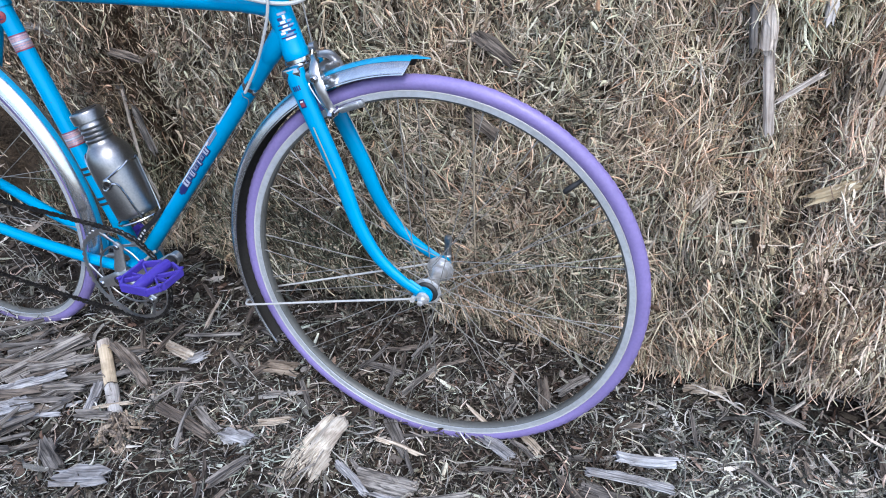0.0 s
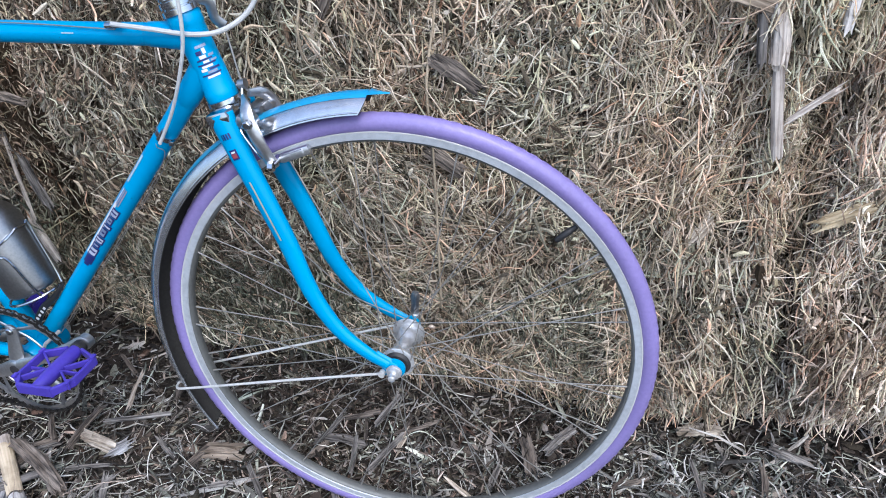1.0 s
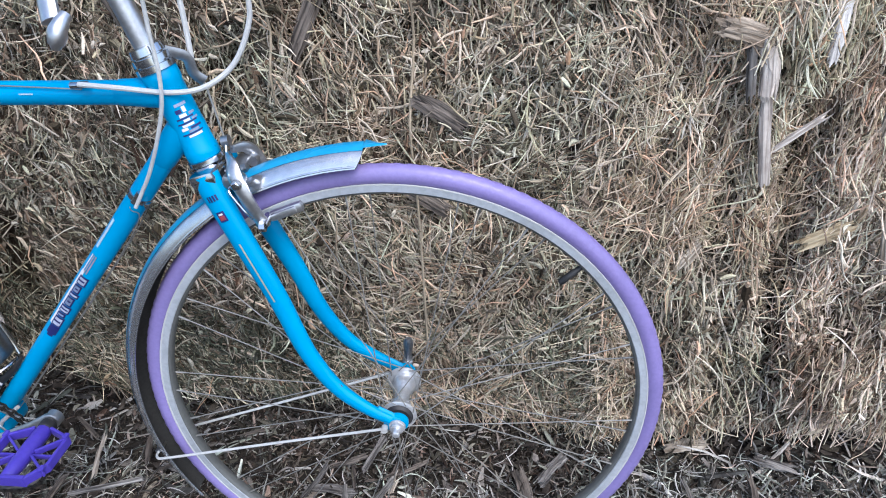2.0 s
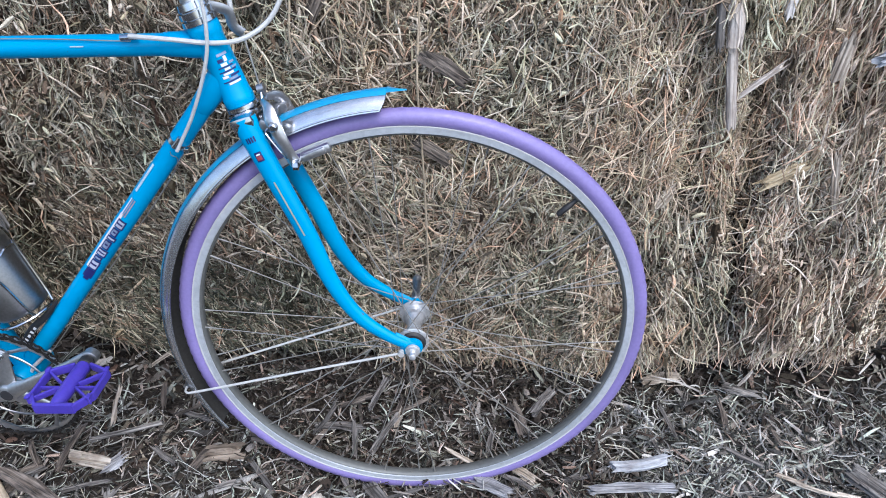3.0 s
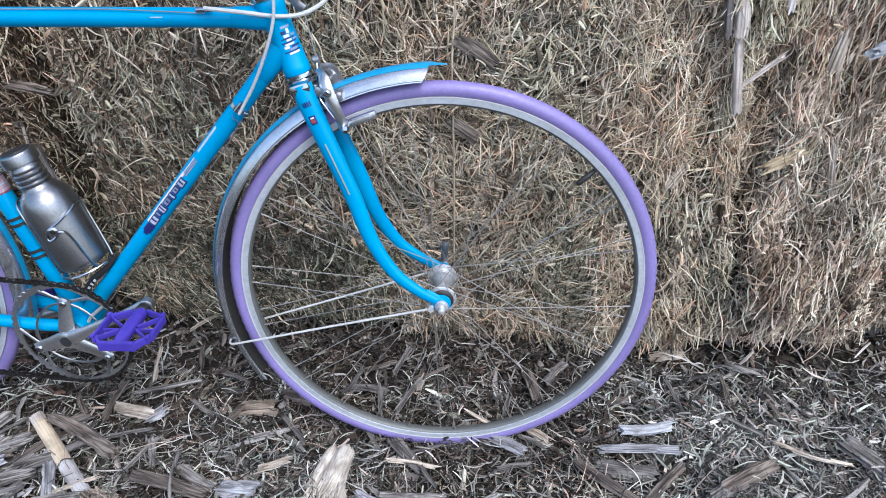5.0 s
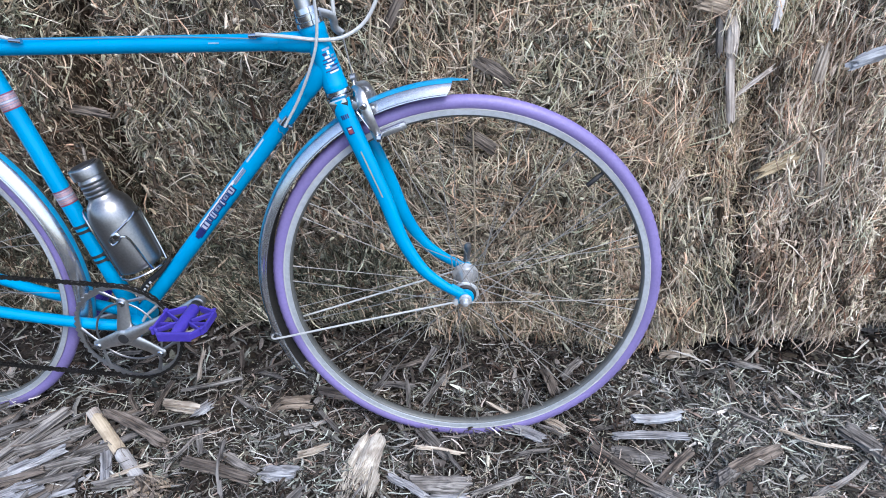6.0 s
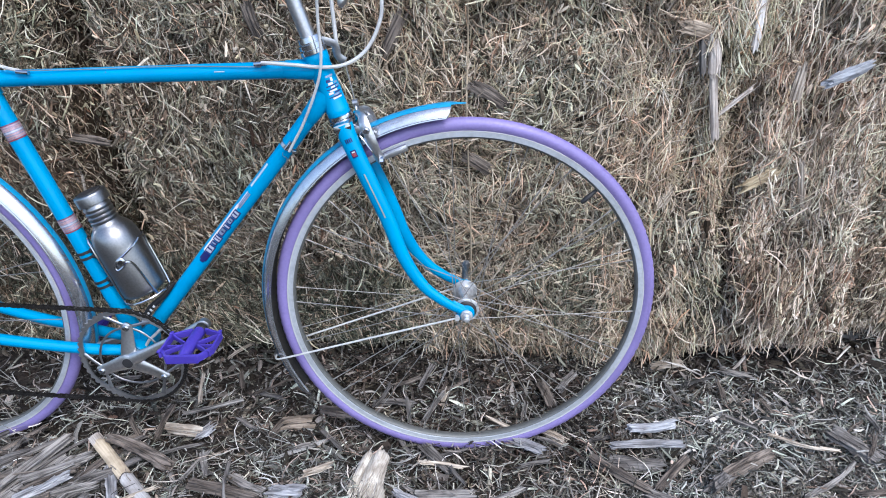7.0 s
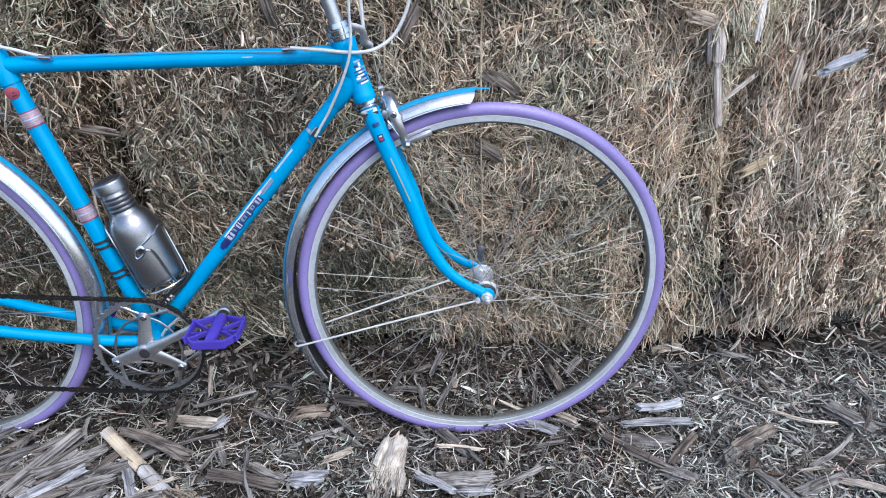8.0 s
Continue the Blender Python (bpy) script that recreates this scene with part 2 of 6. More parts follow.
def glide(pts, steps=6):
    """A smooth line through points (Catmull-Rom)."""
    P = [Vector(p) for p in pts]
    P = [P[0] * 2 - P[1]] + P + [P[-1] * 2 - P[-2]]
    out = []
    for i in range(1, len(P) - 2):
        for k in range(steps):
            u = k / steps
            p0, p1, p2, p3 = P[i - 1:i + 3]
            out.append(0.5 * ((2 * p1) + (p2 - p0) * u + (2 * p0 - 5 * p1 + 4 * p2 - p3) * u * u + (3 * p1 - p0 - 3 * p2 + p3) * u ** 3))
    return out + [P[-2]]


def tube(bm, pts, radii, seg=12, flat=1.0, hint=(0, -1, 0), caps=True):
    """A round (or flattened) tube along points; radii a number or one for each point. flat: the thickness along hint."""
    pts = [Vector(p) for p in pts]
    if not isinstance(radii, (list, tuple)):
        radii = [radii] * len(pts)
    rings = []
    for i, p in enumerate(pts):
        d = pts[min(i + 1, len(pts) - 1)] - pts[max(i - 1, 0)]
        a1, a2 = axes(d, hint)
        rings.append([bm.verts.new(p + radii[i] * (flat * math.cos(t) * a1 + math.sin(t) * a2))
                      for t in (2 * math.pi * k / seg for k in range(seg))])
    for r0, r1 in zip(rings, rings[1:]):
        for k in range(seg):
            bm.faces.new((r0[k], r0[(k + 1) % seg], r1[(k + 1) % seg], r1[k]))
    if caps:
        bm.faces.new(rings[0][::-1])
        bm.faces.new(rings[-1])
    return bm


def lathe(bm, origin, way, profile, seg=32, closed=False):
    """Turns (along, radius) pairs round the axis way through origin."""
    o, d = Vector(origin), Vector(way).normalized()
    a1, a2 = axes(d, (0.3, 0.2, 1))
    rings = []
    for s, r in profile:
        rings.append([bm.verts.new(o + d * s + r * (math.cos(t) * a1 + math.sin(t) * a2)) for t in (2 * math.pi * k / seg for k in range(seg))])
    pairs = list(zip(rings, rings[1:])) + ([(rings[-1], rings[0])] if closed else [])
    for r0, r1 in pairs:
        for k in range(seg):
            bm.faces.new((r0[k], r0[(k + 1) % seg], r1[(k + 1) % seg], r1[k]))
    if not closed:
        bm.faces.new(rings[0][::-1])
        bm.faces.new(rings[-1])
    return bm


def block(bm, m, sx, sy, sz, bevel=0.0):
    """A box of full sizes at pose m, its edges rounded."""
    made = bmesh.ops.create_cube(bm, size=1, matrix=m @ Matrix.Diagonal((sx, sy, sz, 1)))
    if bevel:
        edges = {ed for v in made["verts"] for ed in v.link_edges}
        bmesh.ops.bevel(bm, geom=list(edges), offset=bevel, segments=2, affect="EDGES", profile=0.6)
    return bm


def wrap(bm, p0, p1, r, s0, s1, a0, a1_, n=6, m=8):
    """A thin transfer lying on the tube p0-p1: from s0 to s1 along it (0 to 1), between two angles round it, 0 towards the viewer's side."""
    p0, p1 = Vector(p0), Vector(p1)
    e1, e2 = axes(p1 - p0)
    rows = []
    for i in range(n + 1):
        c = p0.lerp(p1, s0 + (s1 - s0) * i / n)
        rows.append([bm.verts.new(c + (r + 0.0006) * (math.cos(t) * e1 + math.sin(t) * e2)) for t in (radians(a0 + (a1_ - a0) * k / m) for k in range(m + 1))])
    for q0, q1 in zip(rows, rows[1:]):
        for k in range(m):
            bm.faces.new((q0[k], q0[k + 1], q1[k + 1], q1[k]))
    return bm


# ================= value noise for the heaps =================
def lattice(ix, iy, seed):
    h = (ix.astype(np.int64) * 374761393 + iy.astype(np.int64) * 668265263 + seed * 982451653) & 0x7FFFFFFF
    h = ((h ^ (h >> 13)) * 1274126177) & 0x7FFFFFFF
    return ((h ^ (h >> 16)) & 0xFFFF) / 65535.0


def vnoise(x, y, cell, seed):
    x, y = np.asarray(x, float) / cell, np.asarray(y, float) / cell
    ix, iy = np.floor(x), np.floor(y)
    fx, fy = x - ix, y - iy
    fx, fy = fx * fx * (3 - 2 * fx), fy * fy * (3 - 2 * fy)
    a_, b_ = lattice(ix, iy, seed), lattice(ix + 1, iy, seed)
    c_, d_ = lattice(ix, iy + 1, seed), lattice(ix + 1, iy + 1, seed)
    return (a_ * (1 - fx) + b_ * fx) * (1 - fy) + (c_ * (1 - fx) + d_ * fx) * fy - 0.5


def ground_z(x, y):
    """Height of the trampled mulch: level, with small humps."""
    x, y = np.asarray(x, float), np.asarray(y, float)
    near = np.exp(-((x / 3.0) ** 2 + (y / 3.0) ** 2))
    return near * (0.030 * vnoise(x, y, 0.22, 3) + 0.014 * vnoise(x, y, 0.07, 4)) - 0.006 - 0.040 * np.exp(-((x + 1.06) / 0.22) ** 2 - ((y + 0.03) / 0.16) ** 2)


# bales: from x, to x, face y, depth, height
BALES = [(-3.42, -2.08, 0.26, 1.0, 1.04), (-2.06, -0.755, 0.245, 1.0, 1.06), (-0.735, 0.512, 0.275, 1.0, 1.05), (0.515, 1.78, 0.285, 1.0, 1.08), (1.80, 3.1, 0.42, 1.0, 1.05)]


def GAP(z):
    """The slanting gap beside the middle bale."""
    return -0.747 + 0.03 * (0.45 - z)


def face_y(bale, x, z):
    """The bale's front face: bulging, rounded at its edges, uneven. Two neighbours press against each other, with one open crack low down."""
    x0, x1, fy, depth, top = bale
    x, z = np.asarray(x, float), np.asarray(z, float)
    y = fy + 0.0 * x
    for edge, r in ((x - x0, 0.018 if 0.4 < x0 < 1 else 0.075), (x1 - x, 0.018 if 0.4 < x1 < 1 else 0.075)):
        y = y + np.where(edge < r, (1 - np.sqrt(np.clip(1 - (1 - np.clip(edge, 0, r) / r) ** 2, 0, 1))) * r * 1.3, 0)
    y = y + 0.075 * np.exp(-((x - 0.512 - 0.16 * (0.25 - z)) / 0.011) ** 2 - ((z - 0.28) / 0.13) ** 4) + 0.05 * np.exp(-((x - 0.47) / 0.014) ** 2 - ((z - 0.60) / 0.09) ** 4)
    y = y + 0.17 * np.exp(-((x - GAP(z)) / 0.030) ** 2 - ((z - 0.45) / 0.26) ** 4)
    y = y + 0.085 * vnoise(x, z * 0.22, 0.055, 15) * np.clip((x - 0.28) / 0.1, 0, 1)
    y = y + np.clip((z - (top - 0.10)) / 0.10, 0, 1) ** 2 * 0.10
    y = y + np.clip((0.07 - z) / 0.07, 0, 1) ** 1.5 * 0.07
    y = y + 0.085 * vnoise(x, z, 0.26, 11) + 0.050 * vnoise(x, z, 0.085, 12) + 0.030 * vnoise(x, z, 0.038, 13)
    if x0 > 0.4:
        y = y + 0.20 * np.clip(x - 0.56, 0, 0.5) + np.clip((0.13 - z) / 0.13, 0, 1) ** 1.5 * 0.15
    return y


def sheet(name, X, Y, Z, mat, parent=None):
    """A grid of points as one smooth mesh."""
    rows, cols = X.shape
    co = np.stack([X, Y, Z], -1).reshape(-1, 3)
    i = np.arange(rows * cols).reshape(rows, cols)
    quads = np.stack([i[:-1, :-1], i[:-1, 1:], i[1:, 1:], i[1:, :-1]], -1).reshape(-1, 4)
    return mesh_object(name, raw_mesh(name, co, quads, True), mat, parent)


def raw_mesh(name, co, quads, smooth=False):
    mesh = bpy.data.meshes.new(name)
    mesh.vertices.add(len(co))
    mesh.vertices.foreach_set("co", np.ascontiguousarray(co, np.float32).ravel())
    mesh.loops.add(quads.size)
    mesh.loops.foreach_set("vertex_index", np.ascontiguousarray(quads, np.int32).ravel())
    mesh.polygons.add(len(quads))
    mesh.polygons.foreach_set("loop_start", np.arange(0, quads.size, 4, dtype=np.int32))
    mesh.polygons.foreach_set("use_smooth", np.full(len(quads), smooth))
    mesh.update(calc_edges=True)
    return mesh


RNG = np.random.default_rng(7)


def strands(centre, way, side, length, width, curl, lift, segs=3, keel=0.35, wob=1.0):
    """Many dry stalks as folded, blunt, bent strips: arrays of centre, direction, side, length, width, sideways bend, bend along the normal."""
    n = len(centre)
    way = way / np.linalg.norm(way, axis=1, keepdims=True)
    up = np.cross(way, side)
    up /= np.linalg.norm(up, axis=1, keepdims=True)
    side = np.cross(up, way)
    rings = segs + 1
    tip = RNG.uniform(-1, 1, n)
    across = 3 if keel > 0 else 2
    co = np.zeros((n, rings, across, 3))
    # an irregular line: small random turns that add up along the stalk
    kink = np.cumsum(RNG.normal(0, 0.17 * wob, (n, rings)), axis=1)
    kink -= kink.mean(axis=1, keepdims=True)
    dip = np.cumsum(RNG.normal(0, 0.10 * wob, (n, rings)), axis=1)
    dip -= dip.mean(axis=1, keepdims=True)
    # some are snapped: straight up to a fold, then off at an angle
    fold_at = RNG.uniform(-0.25, 0.3, n)
    fold = np.where(RNG.uniform(0, 1, n) < 0.30, RNG.normal(0, 3.0, n), 0.0)
    for k in range(rings):
        u = k / segs - 0.5
        mid = centre + way * (length * u)[:, None] + side * ((curl * (u * u * 4 - 0.5) + kink[:, k] + fold * np.maximum(0, u - fold_at)) * length * 0.25)[:, None] + up * ((lift * (u * u * 4 - 0.5) + dip[:, k]) * length * 0.25)[:, None]
        w = width * (1 - 2.1 * u ** 2 - 0.5 * tip * u) * 0.5
        co[:, k, 0] = mid - side * w[:, None]
        if keel > 0:
            co[:, k, 1] = mid + up * (w * keel * 2)[:, None]
        co[:, k, -1] = mid + side * w[:, None]
    base = (np.arange(n) * rings * across)[:, None, None]
    q = []
    for k in range(segs):
        for j in range(across - 1):
            o = k * across + j
            q.append((o, o + 1, o + across + 1, o + across))
    quads = (base + np.array(q)[None]).reshape(-1, 4)
    return co.reshape(-1, 3), quads


def pile(name, groups, mat, parent=None, label="", category=""):
    cos, qs, off = [], [], 0
    for co, q in groups:
        cos.append(co)
        qs.append(q + off)
        off += len(co)
    ob = mesh_object(name, raw_mesh(name, np.concatenate(cos), np.concatenate(qs)), mat, parent)
    return tagged(ob, label, category, "", "stuff")


# ================= ground =================
def spread(lo, hi, step, far):
    inner = np.arange(lo, hi + 1e-6, step)
    out = far * (np.linspace(0, 1, 14)[1:] ** 3)
    return np.concatenate([lo - out[::-1], inner, hi + out])


gx, gy = np.meshgrid(spread(-2.6, 2.6, 0.03, 400), spread(-1.6, 1.4, 0.03, 400))
ground = sheet("ground", gx, gy, ground_z(gx, gy) - 0.004, SOIL)
tagged(ground, "dark trampled mulch ground under straw and chips", "ground", "", "structure")


def on_ground(n, x0, x1, y0, y1):
    soft_ = 0.10 * (x1 - x0)
    x, y = RNG.uniform(x0, x1, n), RNG.uniform(y0, y1, n)
    x, y = x + RNG.normal(0, soft_, n), np.minimum(y - np.abs(RNG.normal(0, soft_, n)) * (y < (y0 + y1) / 2), 0.62 if y1 < 1 else 99)
    return x, y, ground_z(x, y)


def litter(n, area, lmin, lmax, wmin, wmax, height, tilt, keel=0.3, segs=3, curl=0.8):
    x, y, z = on_ground(n, *area)
    turn = RNG.uniform(0, math.pi, n)
    rise = RNG.normal(0, tilt, n)
    way = np.stack([np.cos(turn) * np.cos(rise), np.sin(turn) * np.cos(rise), np.sin(rise)], -1)
    side = np.stack([-np.sin(turn), np.cos(turn), RNG.normal(0, 0.5, n)], -1)
    length = lmin + (lmax - lmin) * RNG.beta(1.3, 3.2, n)
    width = RNG.uniform(wmin * 1.15, wmax * 1.25, n)
    z = z + RNG.uniform(0, 1, n) ** 1.6 * height + np.abs(np.sin(rise)) * length * 0.3
    return strands(np.stack([x, y, z], -1), way, side, length, width, RNG.normal(0, curl, n), RNG.normal(0, 0.35, n), segs, keel if wmax < 0.0125 and segs > 1 else 0.0, 0.42)


NEAR = (-1.15, 1.15, -0.46, 0.40)
FRONT = (-0.85, 1.0, -0.42, -0.06)
RIGHT = (0.26, 1.05, -0.32, 0.26)
CORNER = (0.30, 1.0, -0.40, -0.06)
INSIDE = (-0.34, 0.30, 0.03, 0.27)
WIDE = (-2.6, 2.6, -1.6, 0.56)
FAR = (-5.0, 5.0, -4.5, 0.56)
BACK = (-5.0, 5.0, 1.2, 4.0)
OPEN = (-1.15, 1.15, -0.46, 0.12)
SIDE = (0.45, 1.10, -0.36, 0.16)
pile("chip_litter", [litter(9000, FRONT, 0.008, 0.042, 0.0012, 0.0046, 0.024, 0.30, 0.25, 3, 0.25), litter(17000, NEAR, 0.008, 0.040, 0.0012, 0.0044, 0.018, 0.30, 0.25, 3, 0.25), litter(1500, NEAR, 0.018, 0.050, 0.004, 0.009, 0.026, 0.20, 0.25, 3, 0.2), litter(5000, INSIDE, 0.010, 0.055, 0.0010, 0.0042, 0.032, 0.30, 0.25, 3, 0.2), litter(13000, NEAR, 0.003, 0.010, 0.0012, 0.0034, 0.022, 0.4, 0.15, 1, 0.0),
                     litter(12000, WIDE, 0.012, 0.06, 0.005, 0.013, 0.012, 0.25, 0.15, 2, 0.2), litter(9000, FAR, 0.02, 0.10, 0.008, 0.024, 0.012, 0.2, 0.15, 2, 0.2), litter(5000, BACK, 0.02, 0.10, 0.008, 0.024, 0.012, 0.2, 0.15, 2, 0.2)],
     CHIP, None, "small brown and grey shredded wood chips on the ground", "wood chips")
pile("straw_litter", [litter(7600, OPEN, 0.014, 0.070, 0.0009, 0.0026, 0.030, 0.24, 0.3, 4, 0.3), litter(1500, NEAR, 0.016, 0.080, 0.0008, 0.0021, 0.030, 0.24, 0.3, 4, 0.3), litter(7800, RIGHT, 0.014, 0.080, 0.0010, 0.0030, 0.028, 0.22, 0.3, 4, 0.35), litter(3000, NEAR, 0.006, 0.024, 0.0014, 0.0034, 0.030, 0.35, 0.25, 2, 0.1), litter(9000, SIDE, 0.014, 0.090, 0.0013, 0.0036, 0.030, 0.2, 0.3, 4, 0.4), litter(1600, SIDE, 0.02, 0.07, 0.0035, 0.007, 0.030, 0.18, 0.3, 3, 0.2),
                      litter(1500, OPEN, 0.05, 0.15, 0.0010, 0.0022, 0.036, 0.18, 0.3, 7, 0.6), litter(7400, CORNER, 0.016, 0.085, 0.0012, 0.0032, 0.030, 0.22, 0.3, 4, 0.4), litter(6000, FRONT, 0.014, 0.080, 0.0009, 0.0026, 0.030, 0.24, 0.3, 4, 0.35), litter(10000, WIDE, 0.03, 0.12, 0.0016, 0.004, 0.020, 0.2, 0.3, 3, 0.4), litter(9000, FAR, 0.05, 0.16, 0.004, 0.010, 0.016, 0.2, 0.3, 3, 0.4), litter(5000, BACK, 0.05, 0.16, 0.004, 0.010, 0.016, 0.2, 0.3, 3, 0.4)],
     LITTER, None, "loose grey-tan straw and stem bits littering the ground", "straw")


# ================= straw bales =================
def bale_strands(bale, n, x0, x1, z0, z1, lmin, lmax, wmin, wmax, depth, lean, spread_, seed, curl=0.9, segs=3, fore=0.004, wob=0.55, sweep=0.0):
    rx0, rx1, fy, dep, top = bale
    x, z = RNG.uniform(max(x0, rx0), min(x1, rx1), n), RNG.uniform(z0, z1, n)
    y = face_y(bale, x, z) - RNG.normal(fore, depth, n)
    # the lie of the stalks drifts across the face; towards one end they hang
    hang = np.clip((x - 0.28) / 0.15, 0, 1) * 0.62
    turn = radians(90 + lean) + (1 - hang) * (1.4 * vnoise(x, z, 0.24, seed) + 1.1 * vnoise(x, z, 0.075, seed + 1) + sweep * vnoise(x, z, 0.05, seed + 2)) + RNG.normal(0, radians(spread_), n) * np.where(RNG.uniform(0, 1, n) < 0.6, 0.5, 1.5) * (1 - 0.42 * hang)
    out = RNG.normal(0, 0.22, n)
    way = np.stack([np.cos(turn), -out, np.sin(turn)], -1)
    side = np.stack([-np.sin(turn), RNG.normal(0, 0.5, n), np.cos(turn)], -1)
    length = (lmin + (lmax - lmin) * RNG.beta(1.4, 3.4, n)) * (1.08 if segs > 2 else 1.0)
    y = y - np.abs(out) * length * 0.25
    return strands(np.stack([x, y, z], -1), way, side, length, RNG.uniform(wmin * 1.1, wmax * 1.15, n), RNG.normal(0, curl, n), RNG.normal(0, 0.22, n), segs, 0.35 if segs > 1 else 0.0, wob)


def straw_bale(bale, lean, seed, close, label):
    x0, x1, fy, depth, top = bale
    thing = tagged(new("straw_bale"), label, "straw bale", "row of straw bales")
    thing.location = ((x0 + x1) / 2, fy + depth / 2, 0)
    # the pressed body: front face, top and back as one sheet, with closed ends
    step = 0.02 if close else 0.06
    xs = np.linspace(x0, x1, max(8, int((x1 - x0) / step)))
    zs = np.linspace(-0.02, top, max(8, int(top / step)))
    X, Z = np.meshgrid(xs, zs)
    Y = face_y(bale, X, Z) + 0.016
    for dy in (0.25, 0.6, depth):
        X = np.vstack([X, xs[None]])
        Z = np.vstack([Z, np.full((1, len(xs)), top) + 0.02 * vnoise(xs, xs * 0 + dy, 0.2, seed)[None]])
        Y = np.vstack([Y, np.full((1, len(xs)), fy + dy)])
    X, Z, Y = np.vstack([X, xs[None]]), np.vstack([Z, np.full((1, len(xs)), -0.02)]), np.vstack([Y, np.full((1, len(xs)), fy + depth)])
    ox, oy = thing.location.x, thing.location.y
    sheet("bale_body", X - ox, Y - oy, Z, SHADED_CORE, thing)
    for xe in (x0, x1):
        ez, ed = np.meshgrid(zs, np.linspace(0, 1, 10))
        ef = face_y(bale, np.full_like(ez, xe), ez) + 0.016
        ey = ef + (fy + depth - ef) * ed
        sheet("bale_end", np.full_like(ez, xe) - ox + 0.02 * vnoise(ey, ez, 0.2, seed + 3) * np.sin(np.pi * ed), ey - oy, ez, SHADED_CORE, thing)
    groups, pale, dark, olive = [], [], [], []
    right = x0 > 0.4
    if close:
        lo, hi = max(x0, -1.12), min(x1, 1.10)
        area = (hi - lo) * 0.95
        left = x1 < -0.5
        wild = 52 if right else 72
        dark.append(bale_strands(bale, int((13000 if left else 4500 if right else 9000) * area), lo, hi, 0.0, 0.95, 0.008, 0.040, 0.0016, 0.005, 0.007, lean, 55, seed, 0.2))
        if left:
            # extra dark strands put in the shade behind the wheel and near the ground
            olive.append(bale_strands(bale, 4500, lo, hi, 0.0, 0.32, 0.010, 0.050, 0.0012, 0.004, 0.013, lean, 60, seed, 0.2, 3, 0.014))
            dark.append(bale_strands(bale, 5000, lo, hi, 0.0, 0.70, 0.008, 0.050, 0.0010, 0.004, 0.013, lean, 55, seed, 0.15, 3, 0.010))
        # short chaff of all tones between the stems
        dark.append(bale_strands(bale, int(26000 * area), lo, hi, 0.0, 0.95, 0.003, 0.014, 0.0012, 0.0034, 0.011, lean, 90, seed, 0.0, 1))
        groups.append(bale_strands(bale, int(25000 * area), lo, hi, 0.0, 0.95, 0.005, 0.020, 0.0010, 0.0028, 0.011, lean, 80, seed, 0.0, 1))
        # stems
        groups.append(bale_strands(bale, int((12500 if right else 12500) * area), lo, hi, 0.0, 0.95, 0.014, 0.065, 0.0008, 0.0019, 0.011, lean, wild, seed, 0.15, 4))
        groups.append(bale_strands(bale, int(6000 * area), lo, hi, 0.0, 0.95, 0.020, 0.085, 0.0012, 0.0030, 0.012, lean, wild, seed, 0.2, 4))
        if right:
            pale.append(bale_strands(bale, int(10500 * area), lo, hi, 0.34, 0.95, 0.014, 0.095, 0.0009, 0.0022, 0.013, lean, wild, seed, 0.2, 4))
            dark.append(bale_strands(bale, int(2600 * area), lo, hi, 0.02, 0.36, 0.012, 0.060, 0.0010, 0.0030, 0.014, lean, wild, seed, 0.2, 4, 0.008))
        pale.append(bale_strands(bale, int((3000 if right else 1900 if left else 3900) * area), lo, hi, 0.01, 0.95, 0.014, 0.085, 0.0009, 0.0022, 0.013, lean, wild, seed, 0.2, 4))
        pale.append(bale_strands(bale, int((900 if right else 350) * area), lo, hi, 0.01, 0.95, 0.010, 0.030, 0.0022, 0.005, 0.011, lean, 60, seed, 0.25))
        if right:
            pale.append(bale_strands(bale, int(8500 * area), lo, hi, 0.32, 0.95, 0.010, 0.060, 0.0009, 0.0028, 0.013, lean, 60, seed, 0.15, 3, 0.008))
            # added pale strands, set forward, brighten the upper face
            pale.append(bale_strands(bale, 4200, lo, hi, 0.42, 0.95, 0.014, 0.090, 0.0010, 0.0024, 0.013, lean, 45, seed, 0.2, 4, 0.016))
        elif x1 > 0.4:
            # straight stems in bunches, each bunch lying its own way
            pale.append(bale_strands(bale, 4200, -0.20, 0.34, 0.08, 0.62, 0.022, 0.085, 0.0009, 0.0017, 0.012, lean, 18, seed, 0.05, 4, 0.012, 0.22, 4.5))
            groups.append(bale_strands(bale, 5200, -0.62, 0.34, 0.08, 0.85, 0.020, 0.075, 0.0009, 0.0018, 0.012, lean, 20, seed, 0.05, 4, 0.010, 0.22, 4.5))
            # more forward pale strands to brighten this upper end
            pale.append(bale_strands(bale, 3400, 0.22, hi, 0.45, 0.95, 0.014, 0.080, 0.0010, 0.0024, 0.013, lean, 55, seed, 0.2, 4, 0.016))
            pale.append(bale_strands(bale, 2600, 0.05, hi, 0.30, 0.95, 0.010, 0.065, 0.0009, 0.0028, 0.012, lean, 44, seed, 0.15))
            pale.append(bale_strands(bale, 3600, -0.20, hi, 0.62, 0.95, 0.010, 0.060, 0.0009, 0.0028, 0.013, lean, 60, seed, 0.15, 3, 0.012))
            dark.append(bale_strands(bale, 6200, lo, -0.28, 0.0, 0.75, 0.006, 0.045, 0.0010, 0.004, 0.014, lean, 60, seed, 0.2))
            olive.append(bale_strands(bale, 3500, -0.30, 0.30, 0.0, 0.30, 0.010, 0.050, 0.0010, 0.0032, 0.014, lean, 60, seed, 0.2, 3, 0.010))
